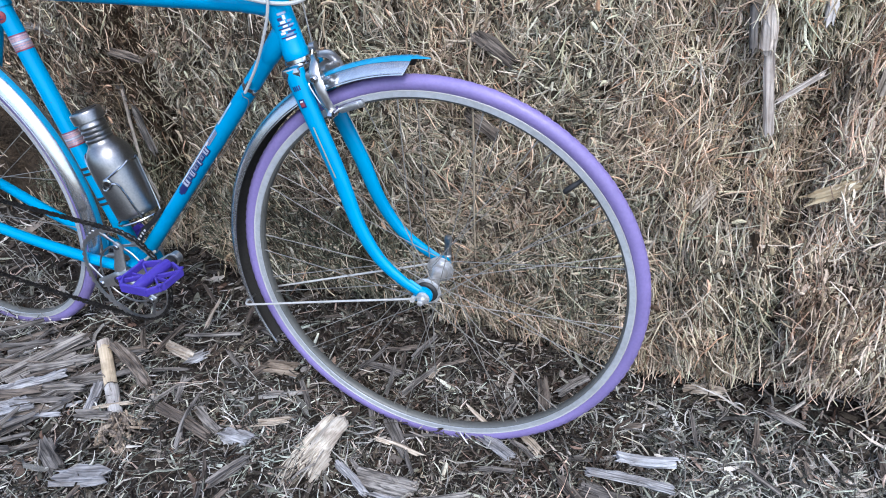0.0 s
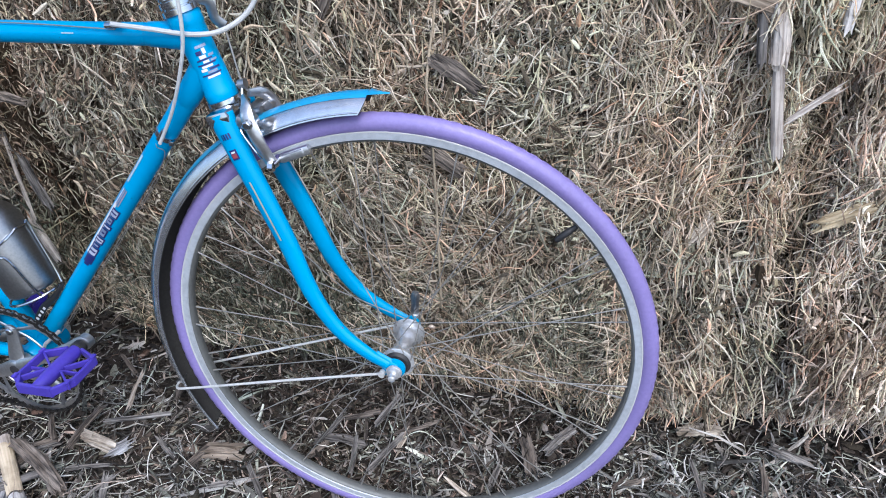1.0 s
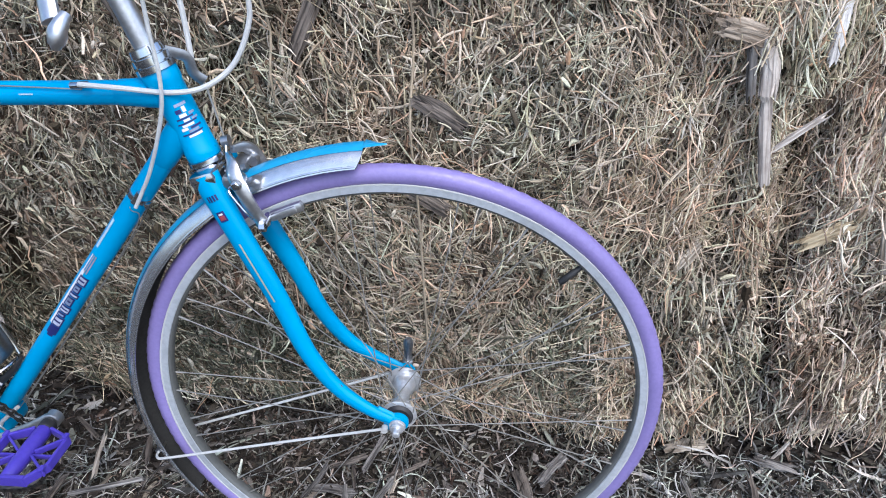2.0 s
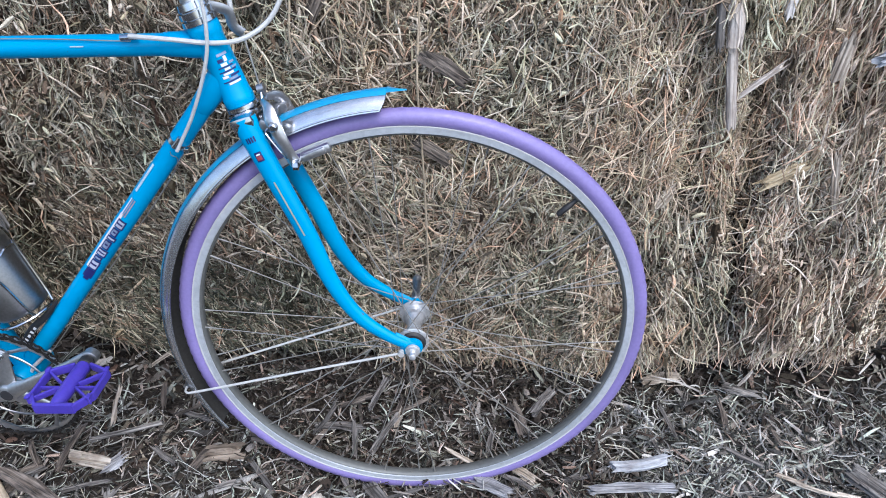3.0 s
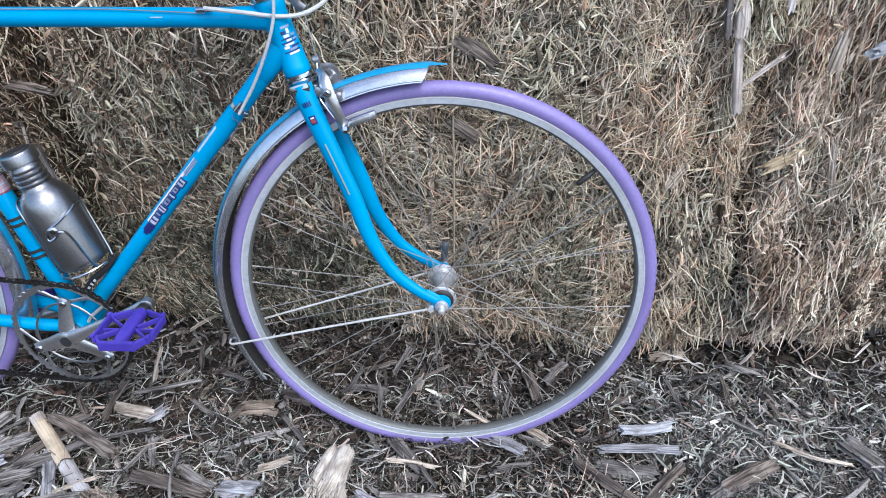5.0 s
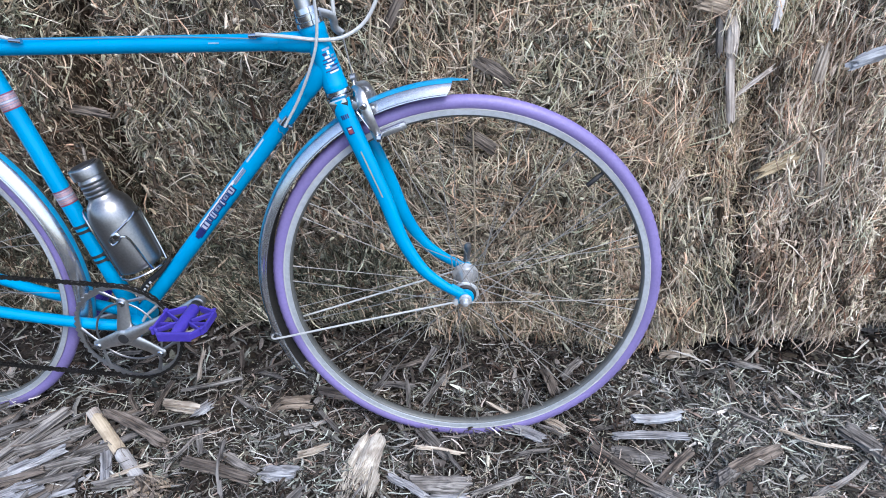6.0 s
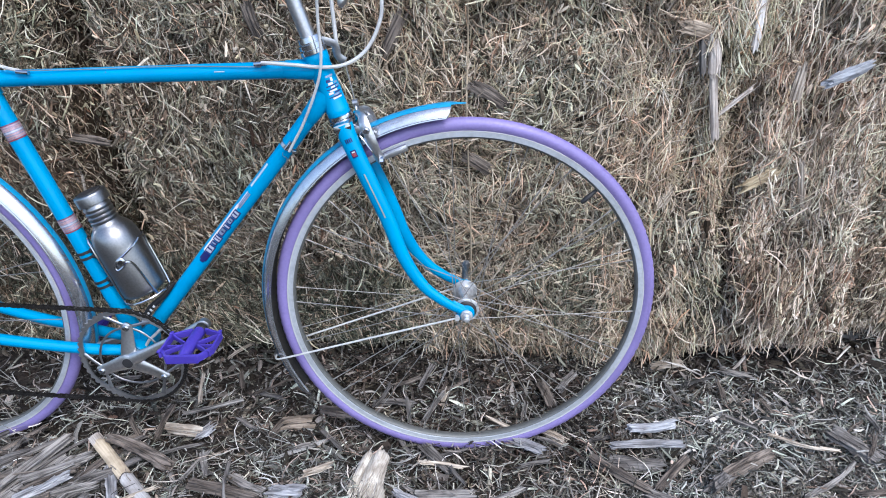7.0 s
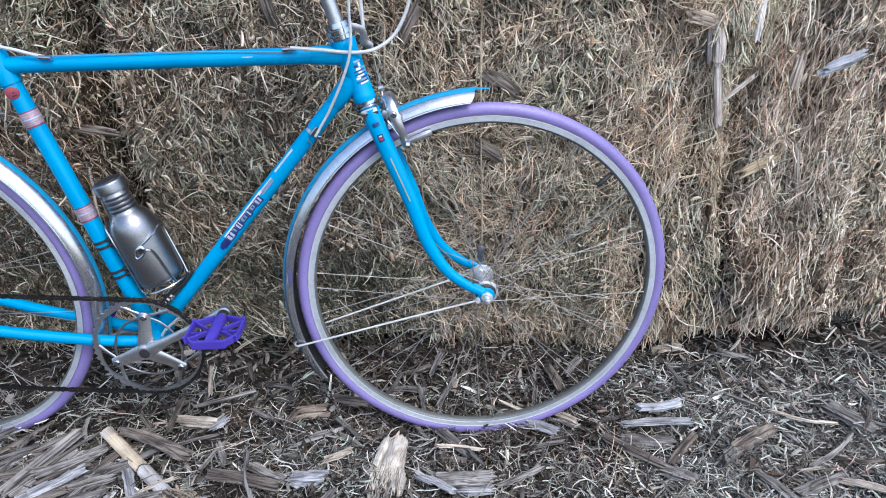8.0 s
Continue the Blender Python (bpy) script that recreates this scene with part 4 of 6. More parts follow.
lathe(bm, HEAD_B, -STEER, [(-0.0037, 0.0184), (-0.0032, 0.0202), (0.0020, 0.0204), (0.0026, 0.0172), (0.0044, 0.0172), (0.0050, 0.0222), (0.0068, 0.0224), (0.0074, 0.0185), (0.0098, 0.0180), (0.0104, 0.0204), (0.0124, 0.0204), (0.0130, 0.0165), (0.022, 0.0150)], 32)
part("lower_headset", bm, CHROME, bike, "chromed lower headset cups")
bm = bmesh.new()
lathe(bm, HEAD_T, STEER, [(0, 0.0190), (0.001, 0.0212), (0.007, 0.0212), (0.0075, 0.0175), (0.009, 0.0175), (0.0095, 0.0208), (0.016, 0.0208), (0.0165, 0.0180), (0.018, 0.0180), (0.0185, 0.0198), (0.026, 0.0185), (0.027, 0.012)], 32)
part("upper_headset", bm, CHROME, bike, "chromed upper headset with locknut")
# stem rising out of the headset to a wide flat handlebar with ball-ended brake levers
STEM_T = HEAD_T + STEER * 0.215
BAR = STEM_T + Vector((0.060, 0, 0.018))
bm = bmesh.new()
tube(bm, glide([HEAD_T + STEER * 0.02, HEAD_T + STEER * 0.12, STEM_T - STEER * 0.01, STEM_T + Vector((0.018, 0, 0.012)), BAR], 4), 0.0114, 20)
tube(bm, [BAR - Vector((0, 0.020, 0)), BAR + Vector((0, 0.020, 0))], 0.0175, 20)
part("stem", bm, BRIGHT_ALLOY, bike, "dull alloy handlebar stem")
bm = bmesh.new()
side_ = [(0, 0, 0), (0.004, 0.06, 0.004), (0.010, 0.16, 0.020), (-0.03, 0.24, 0.026), (-0.10, 0.285, 0.020)]
tube(bm, glide([BAR + Vector((x, -y, z)) for x, y, z in side_[::-1]] + [BAR + Vector(p) for p in side_[1:]], 5), 0.0112, 16)
bars = part("handlebar", bm, BRIGHT_ALLOY, bike, "plain alloy handlebar bent slightly back")
for s in (-1, 1):
    bm = bmesh.new()
    p0, p1 = BAR + Vector((-0.045, s * 0.250, 0.025)), BAR + Vector((-0.125, s * 0.298, 0.017))
    tube(bm, [p0, p0.lerp(p1, 0.1), p0.lerp(p1, 0.9), p1], [0.0145, 0.016, 0.016, 0.013], 16)
    part("grip", bm, BLACK, bars, "black rubber grip")
    tip = Vector((-0.148, s * 0.297, 0.876))
    root = BAR + Vector((0.012, s * 0.205, 0.004))
    bm = bmesh.new()
    tube(bm, glide([root, root + Vector((0.012, s * 0.02, -0.020)), root.lerp(tip, 0.55) + Vector((0.014, s * 0.006, -0.004)), tip.lerp(root, 0.06)], 5), 0.0065, 10, 0.6)
    block(bm, Matrix.Translation(root + Vector((-0.004, 0, 0.002))), 0.030, 0.024, 0.022, 0.005)
    tube(bm, [tip + Vector((0.004, -s * 0.008, 0.010)), tip + Vector((0.0025, -s * 0.004, 0.007)), tip + Vector((0.001, 0, 0.003)), tip, tip + Vector((-0.001, s * 0.002, -0.004)), tip + Vector((-0.002, s * 0.003, -0.008))], [0.0035, 0.0046, 0.0056, 0.0060, 0.0050, 0.0020], 14)
    part("brake_lever", bm, BRIGHT_ALLOY, bars, "alloy brake lever with a round end")

# ---- cables
def cable(name, pts, r=0.0026, mat=HOUSING, label=""):
    return part(name, tube(bmesh.new(), glide(pts, 7), r, 8), mat, bike, label)


cable("gear_cable", [BAR + Vector((0.016, -0.10, 0.004)), (-0.205, -0.075, 0.930), (-0.216, -0.036, 0.850), (-0.218, -0.031, 0.805), (-0.217, -0.031, 0.770), (-0.222, -0.029, 0.735), (-0.237, -0.025, 0.695), (-0.256, -0.021, 0.655), (-0.272, -0.020, 0.628), (-0.281, -0.021, 0.613)], 0.0022, HOUSING, "pale grey gear cable sleeve")
cable("rear_brake_cable", [BAR + Vector((0.030, 0.20, -0.004)), (-0.130, 0.13, 0.955), (-0.122, 0.03, 0.885), (-0.126, 0.0, 0.845), (-0.130, 0.0, 0.810), (-0.150, -0.004, 0.770), (-0.180, -0.014, 0.749), (-0.215, -0.018, 0.744), (-0.262, -0.0185, 0.748), (-0.310, -0.017, 0.7515)], 0.0028, HOUSING, "white rear brake cable looping round the head tube")
cable("front_brake_cable", [BAR + Vector((0.030, -0.20, -0.004)), (-0.150, -0.11, 0.985), (-0.190, 0.0, 0.930), (-0.203, 0.018, 0.855), (-0.201, 0.016, 0.800), (-0.198, 0.008, 0.762)], 0.0030, HOUSING, "cream front brake cable sleeve")
cable("brake_wire", [(-0.312, -0.0145, 0.7435), (-0.45, -0.010, 0.7420), (-0.60, -0.010, 0.736), (-0.694, -0.0125, 0.734)], 0.0008, WIRE)
cable("rear_brake_cable", [(-0.690, -0.0145, 0.733), (-0.714, -0.014, 0.738), (-0.745, -0.012, 0.745), (-0.786, -0.006, 0.748), (-0.828, 0.0, 0.731)], 0.0028, HOUSING)
for x in (-0.312, -0.690):
    bm = bmesh.new()
    tube(bm, [(x - 0.010, -0.0155, 0.7475 if x > -0.5 else 0.7330), (x + 0.010, -0.0165, 0.7495 if x > -0.5 else 0.7320)], 0.0036, 10)
    part("cable_stop", bm, CHROME, top_tube, "small chromed cable stop")
# clamp on the down tube that takes the gear cables
s_cl = 0.823
cl = DT0.lerp(DT1, s_cl)
ddir = (DT1 - DT0).normalized()
bm = bmesh.new()
lathe(bm, cl - ddir * 0.005, ddir, [(0, R_DT + 0.0004), (0.0005, R_DT + 0.0015), (0.0065, R_DT + 0.0015), (0.007, R_DT + 0.0004)], 32)
for s in (-1, 1):
    tube(bm, [cl + Vector((0.004, s * 0.0165, 0.004)) + ddir * 0.008, cl + Vector((0.002, s * 0.0165, 0.002)) - ddir * 0.006], 0.0034, 10)
block(bm, Matrix.Translation(cl + Vector((0.011, -0.010, -0.009))), 0.007, 0.007, 0.006, 0.0015)
part("cable_clamp", bm, CHROME, bike, "chromed cable clamp round the down tube")
for s in (-1, 1):
    cable("gear_wire", [cl + Vector((0.0, s * 0.0185, 0)) - ddir * 0.01, DT0.lerp(DT1, 0.72) + Vector((0.0136, s * 0.006, -0.011)), DT0.lerp(DT1, 0.10) + Vector((0.0136, s * 0.006, -0.011))], 0.0006, WIRE)

# ---- front centre-pull brake
bm = bmesh.new()
tube(bm, glide([HEAD_T + STEER * 0.017 + Vector((0.016, 0, 0.003)), HEAD_T + Vector((0.030, 0.004, 0.012)), HEAD_T + Vector((0.034, 0.006, -0.005)), HEAD_T + Vector((0.044, 0.007, -0.014))], 5), 0.0062, 10, 0.24)
part("brake_hanger", bm, ALLOY, bike, "grey curved brake cable hanger")
cable("brake_wire", [(-0.190, 0.008, 0.755), (-0.182, 0.003, 0.722), (-0.175, 0.0, 0.688)], 0.0011, WIRE)
brake = bmesh.new()
block(brake, pose(-0.168, 0, 0.650, 0, 17, 0), 0.014, 0.064, 0.014, 0.003)
tube(brake, [(-0.190, 0, 0.644), (-0.155, 0, 0.654)], 0.0055, 12)
brake_part = part("front_brake", brake, ALLOY, bike, "alloy centre-pull brake caliper")
for s in (-1, 1):
    bm = bmesh.new()
    tube(bm, glide([(-0.172, s * 0.008, 0.672), (-0.163, s * 0.024, 0.668), (-0.157, s * 0.034, 0.656), (-0.149, s * 0.037, 0.636), (-0.141, s * 0.034, 0.614), (-0.1345, s * 0.030, 0.598)], 4),
         [0.005, 0.0055, 0.006, 0.007, 0.0078, 0.0085, 0.0084, 0.0086, 0.0086, 0.0084, 0.0082, 0.0080, 0.0080, 0.0080, 0.0078, 0.0075, 0.0074, 0.0074, 0.0076, 0.0078, 0.006], 10, 0.55)
    tube(bm, [(-0.156, s * 0.020, 0.652), (-0.156, s * 0.041, 0.652)], 0.0062, 12)
    part("brake_arm", bm, BRIGHT_ALLOY, brake_part, "cast alloy brake arm")
    bm = bmesh.new()
    tube(bm, glide([(-0.160, s * 0.030, 0.650), (-0.166, s * 0.037, 0.645), (-0.160, s * 0.041, 0.636), (-0.150, s * 0.0425, 0.622), (-0.144, s * 0.040, 0.612)], 4), 0.0012, 6)
    part("spring", bm, CHROME, brake_part, "thin steel return spring")
    bm = bmesh.new()
    lathe(bm, (-0.156, s * 0.040, 0.652), (0, s, 0), [(0, 0.0052), (0.004, 0.0052), (0.005, 0.004)], 6)
    part("brake_bolt", bm, CHROME, brake_part)
    bm = bmesh.new()
    tube(bm, [(-0.134, s * 0.018, 0.604), (-0.134, s * 0.041, 0.604)], 0.005, 10)
    tube(bm, [(-0.137, s * 0.041, 0.604), (-0.131, s * 0.041, 0.604)], 0.0065, 8)
    part("brake_bolt", bm, CHROME, brake_part)
    bm = bmesh.new()
    block(bm, pose(-0.113, s * 0.0170, 0.6105, 0, -22, 0), 0.040, 0.009, 0.012, 0.0035)
    block(bm, pose(-0.116, s * 0.0225, 0.6098, 0, -22, 0), 0.032, 0.004, 0.008, 0.0015)
    part("brake_shoe", bm, BRIGHT_ALLOY, brake_part, "silvery brake shoe holder against the rim")
bm = bmesh.new()
tube(bm, glide([(-0.172, -0.010, 0.672), (-0.174, 0, 0.684), (-0.172, 0.010, 0.672)], 4), 0.0016, 8)
tube(bm, [(-0.178, 0, 0.684), (-0.170, 0, 0.686)], 0.006, 10)
part("straddle_yoke", bm, ALLOY, brake_part)

# ---- mudguards: polished shells with a blue stripe along the crown
def mudguard(hub, a0, a1, rad, name, band):
    seg = int(abs(a1 - a0) / 2)
    half = 0.0235

    def shell(bm, lo, hi, lift, n):
        rows = []
        for i in range(seg + 1):
            row = []
            for k in range(n + 1):
                w = lo + (hi - lo) * k / n
                back = a0 + 1.6 * abs(w) ** 3
                t = radians(back + (a1 - back) * i / seg)
                out = Vector((math.cos(t), 0, math.sin(t)))
                drop = 0.0200 * abs(w) ** 1.8
                row.append(bm.verts.new(hub + out * (rad - drop + lift) + Vector((0, half * math.sin(w * 1.35) / math.sin(1.35), 0))))
            rows.append(row)
        for q0, q1 in zip(rows, rows[1:]):
            for k in range(n):
                bm.faces.new((q0[k], q0[k + 1], q1[k + 1], q1[k]))
        return rows

    bm = bmesh.new()
    up = shell(bm, -1, 1, 0.0, 14)
    guard = part(name, bm, GUARD_STEEL, bike, "polished steel mudguard with a blue stripe")
    # shade between guard and tyre is put into the near-black underside
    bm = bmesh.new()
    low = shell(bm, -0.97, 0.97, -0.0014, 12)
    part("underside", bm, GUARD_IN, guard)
    bm = bmesh.new()
    shell(bm, -band, 0.15, 0.0005, 6)
    part("stripe", bm, GUARD_BLUE, guard, "blue painted stripe along the crown")
    for s in (-1, 1):
        bm = bmesh.new()
        pts = []
        for i in range(seg + 1):
            t = radians(a0 + 1.6 + (a1 - a0 - 1.6) * i / seg)
            pts.append(hub + Vector((math.cos(t), 0, math.sin(t))) * (rad - 0.0172) + Vector((0, s * half, 0)))
        tube(bm, pts, 0.0011, 6)
        part("rolled_edge", bm, GUARD_STEEL, guard)
    return guard


R_GUARD = 0.3575
front_guard = mudguard(HUB_F, 94.0, 211.5, R_GUARD, "front_mudguard", 0.42)
# pointed tip
bm = bmesh.new()
tip = HUB_F + Vector((math.cos(radians(94)) * R_GUARD, 0, R_GUARD))
rows = []
for i in range(5):
    u = i / 4
    w = 0.011 * (1 - u) + 0.0004
    x = tip.x + 0.024 * u
    z = math.sqrt(R_GUARD ** 2 - (x - HUB_F.x) ** 2) + HUB_F.z
    rows.append([bm.verts.new((x, w * k, z - 0.0016 * abs(k) - 0.002 * u)) for k in (-1, -0.5, 0, 0.5, 1)])
for q0, q1 in zip(rows, rows[1:]):
    for k in range(4):
        bm.faces.new((q0[k], q0[k + 1], q1[k + 1], q1[k]))
part("guard_tip", bm, GUARD_BLUE, front_guard, "pointed blue tip")
# stays to the front axle
A_ST = radians(197)
for s in (-1, 1):
    e0 = HUB_F + Vector((math.cos(A_ST), 0, math.sin(A_ST))) * (R_GUARD - 0.016) + Vector((0, s * 0.026, 0))
    end = HUB_F + Vector((-0.016, s * 0.054, -0.004))
    bm = bmesh.new()
    mid = HUB_F + Vector((math.cos(A_ST), 0, math.sin(A_ST))) * (R_GUARD + 0.002)
    tube(bm, glide([mid + Vector((0, s * 0.006, 0)), mid + Vector((0.003, s * 0.022, 0.0)), e0 + Vector((0.012, s * 0.002, 0.003)), e0.lerp(end, 0.5), end], 5), 0.0018, 8)
    tube(bm, [end + Vector((0, s * 0.004, 0)), end - Vector((0, s * 0.004, 0))], 0.0042, 12)
    part("guard_stay", bm, STAY, front_guard, "thin steel mudguard stay")
bm = bmesh.new()
block(bm, Matrix.Translation(HUB_F + Vector((math.cos(A_ST), 0, math.sin(A_ST))) * (R_GUARD + 0.002)) @ pose(0, 0, 0, 0, 73, 0), 0.004, 0.022, 0.010, 0.001)
part("stay_bracket", bm, ALLOY, front_guard)
mudguard(HUB_R, -12.0, 150.0, R_GUARD + 0.002, "rear_mudguard", 0.20)

# ---- crankset
RING_C = BB + Vector((0, -0.043, 0.002))


def toothed_ring(rad, width, teeth, y, thick):
    bm = bmesh.new()
    n = teeth * 4
    loops = []
    for yy in (y - thick / 2, y + thick / 2):
        outer, inner = [], []
        for k in range(n):
            t = 2 * math.pi * k / n
            ro = rad + (0.0044 if k % 4 == 0 else 0.0026 if k % 4 in (1, 3) else 0.0)
            outer.append(bm.verts.new(RING_C + Vector((ro * math.cos(t), yy, ro * math.sin(t)))))
            ri = rad - width * (1 + 0.35 * math.cos(6 * t))
            inner.append(bm.verts.new(RING_C + Vector((ri * math.cos(t), yy, ri * math.sin(t)))))
        loops.append((outer, inner))
    (o0, i0), (o1, i1) = loops
    for k in range(n):
        j = (k + 1) % n
        for quad in ((o0[k], o0[j], i0[j], i0[k]), (o1[j], o1[k], i1[k], i1[j]), (o1[k], o1[j], o0[j], o0[k]), (i0[k], i0[j], i1[j], i1[k])):
            bm.faces.new(quad)
    return bm


chainring = part("chainring", toothed_ring(0.0975, 0.0064, 50, 0.0, 0.0030), BRIGHT_ALLOY, bike, "grey alloy chainring with a three-arm spider")
def ring_pt(r, deg, y=0.0):
    return RING_C + Vector((r * math.cos(radians(deg)), y, r * math.sin(radians(deg))))


bm = bmesh.new()
for a in (86, 206, 326):
    for s in (-1, 1):
        tube(bm, glide([ring_pt(0.0655, a), ring_pt(0.0705, a + s * 9), ring_pt(0.0785, a + s * 18), ring_pt(0.0915, a + s * 27)], 4), [0.0042, 0.004, 0.0038, 0.0034, 0.003, 0.003, 0.003, 0.003, 0.003, 0.0034, 0.004, 0.0046, 0.005], 8, 0.5)
    tube(bm, glide([ring_pt(0.0645, a + d) if d in (0, 120) else ring_pt(0.0645 - 0.006 * math.sin(math.pi * d / 120), a + d) for d in (0, 20, 40, 60, 80, 100, 120)], 3), 0.0021, 8, 0.7)
part("inner_ring", bm, ALLOY, chainring, "polished curved struts of the chainring")
bm = bmesh.new()
for a in (86, 206, 326):
    t = radians(a)
    o = Vector((math.cos(t), 0, math.sin(t)))
    tube(bm, [RING_C + Vector((0, -0.010, 0)), RING_C + o * 0.02 + Vector((0, -0.010, 0)), RING_C + o * 0.045 + Vector((0, -0.006, 0)), RING_C + o * 0.073 + Vector((0, -0.004, 0))], [0.016, 0.0145, 0.0118, 0.0102], 14, 0.36)
    lathe(bm, ring_pt(0.0675, a, -0.001), (0, -1, 0), [(0, 0.0085), (0.001, 0.0095), (0.0045, 0.0095), (0.0055, 0.0082)], 16)
lathe(bm, RING_C, (0, -1, 0), [(-0.004, 0.018), (0.010, 0.0170), (0.018, 0.0150), (0.020, 0.0115)], 32)
part("spider", bm, BRIGHT_ALLOY, chainring, "three-arm alloy spider")
for a in (86, 206, 326):
    bm = bmesh.new()
    lathe(bm, ring_pt(0.0675, a), (0, -1, 0), [(0.005, 0.0062), (0.0095, 0.0062), (0.0110, 0.0045)], 14)
    part("ring_bolt", bm, CHROME, chainring)
bm = bmesh.new()
lathe(bm, RING_C + Vector((0, -0.0202, 0)), (0, -1, 0), [(0, 0.0095), (0.0012, 0.0095), (0.0016, 0.007)], 20)
part("crank_bolt_cap", bm, BLACK, chainring, "dark bolt hole cap")
CR_E = Vector((-0.451, -0.066, 0.3085))
FAR_E = Vector((-0.782, 0.070, 0.146))
for a, b, s in ((RING_C + Vector((0, -0.013, 0)), CR_E, -1), (BB + Vector((0, 0.05, 0)), FAR_E, 1)):
    bm = bmesh.new()
    tube(bm, [a.lerp(b, u) for u in (0, 0.08, 0.25, 0.5, 0.75, 0.93, 1.0)], [0.0130, 0.0128, 0.0092, 0.0082, 0.0080, 0.0105, 0.0100], 16, 0.6)
    lathe(bm, b + Vector((0, -0.0065, 0)), (0, 1, 0), [(0, 0.0094), (0.001, 0.0108), (0.012, 0.0108), (0.013, 0.0094)], 18)
    part("crank_arm", bm, BRIGHT_ALLOY, bike, "polished alloy crank arm")


def pedal(axle, s, spin):
    """A platform of violet plastic: barrel, rails, cross braces, open windows."""
    m = Matrix.Translation(axle) @ pose(0, 0, 0, 0, spin, 0)
    L, W0, W1, T = 0.043, 0.012, 0.092, 0.0125
    rails = []

    def rod(x0, y0, x1, y1, w, t=T, z=0.0):
        p0, p1 = Vector((x0, s * y0, z)), Vector((x1, s * y1, z))
        d = p1 - p0
        mm = m @ Matrix.Translation((p0 + p1) / 2) @ Matrix.Rotation(math.atan2(d.y, d.x), 4, "Z")
        rails.append((mm, d.length + w * 0.6, w, t))

    for x in (-1, 1):
        rod(x * L, W0 + 0.014, x * L, W1 - 0.022, 0.0044, T)
        rod(x * L, W1 - 0.022, x * 0.026, W1, 0.0046, T)
        rod(x * L, W0 + 0.014, x * 0.012, W0, 0.0042, T)
    rod(-0.026, W1, 0.026, W1, 0.0058, T * 1.25)
    for x in (-1, 1):
        rod(x * 0.012, (W0 + W1) / 2 - 0.004, x * L, W0 + 0.012, 0.0034, 0.009)
        rod(x * 0.012, (W0 + W1) / 2 + 0.004, x * L, W1 - 0.012, 0.0034, 0.009)
        rod(x * 0.010, (W0 + W1) / 2, x * L, (W0 + W1) / 2, 0.0032, 0.007, -0.003)
    bm = bmesh.new()
    lathe(bm, m @ Vector((0, s * 0.008, 0)), (0, s, 0), [(0, 0.0085), (0.006, 0.0100), (0.030, 0.0105), (0.062, 0.0100), (0.080, 0.0085), (0.086, 0.006)], 20)
    part_ = part("pedal", bm, PEDAL, bike, "violet plastic platform pedal with open windows")
    for k, (mm, lx, w, t) in enumerate(rails):
        bm = bmesh.new()
        block(bm, mm, lx, w, t, 0.0016)
        part("rail" if k < 7 else "brace", bm, PEDAL, part_, smooth=False)
    bm = bmesh.new()
    lathe(bm, m @ Vector((0, s * -0.002, 0)), (0, s, 0), [(0, 0.0085), (0.003, 0.0105), (0.012, 0.0105), (0.014, 0.008)], 18)
    part("pedal_collar", bm, BLACK, part_, "black rubber collar of the pedal")
    for x in (-0.030, 0.030):
        for y in (0.026, 0.078):
            bm = bmesh.new()
            block(bm, m @ Matrix.Translation((x * 1.4, s * y, T / 2 + 0.001)), 0.006, 0.009, 0.003, 0.001)
            part("grip_stud", bm, PEDAL, part_)
    return part_


pedal(CR_E + Vector((0, -0.010, 0)), -1, -4)
pedal(FAR_E + Vector((0, 0.010, 0)), 1, -58)

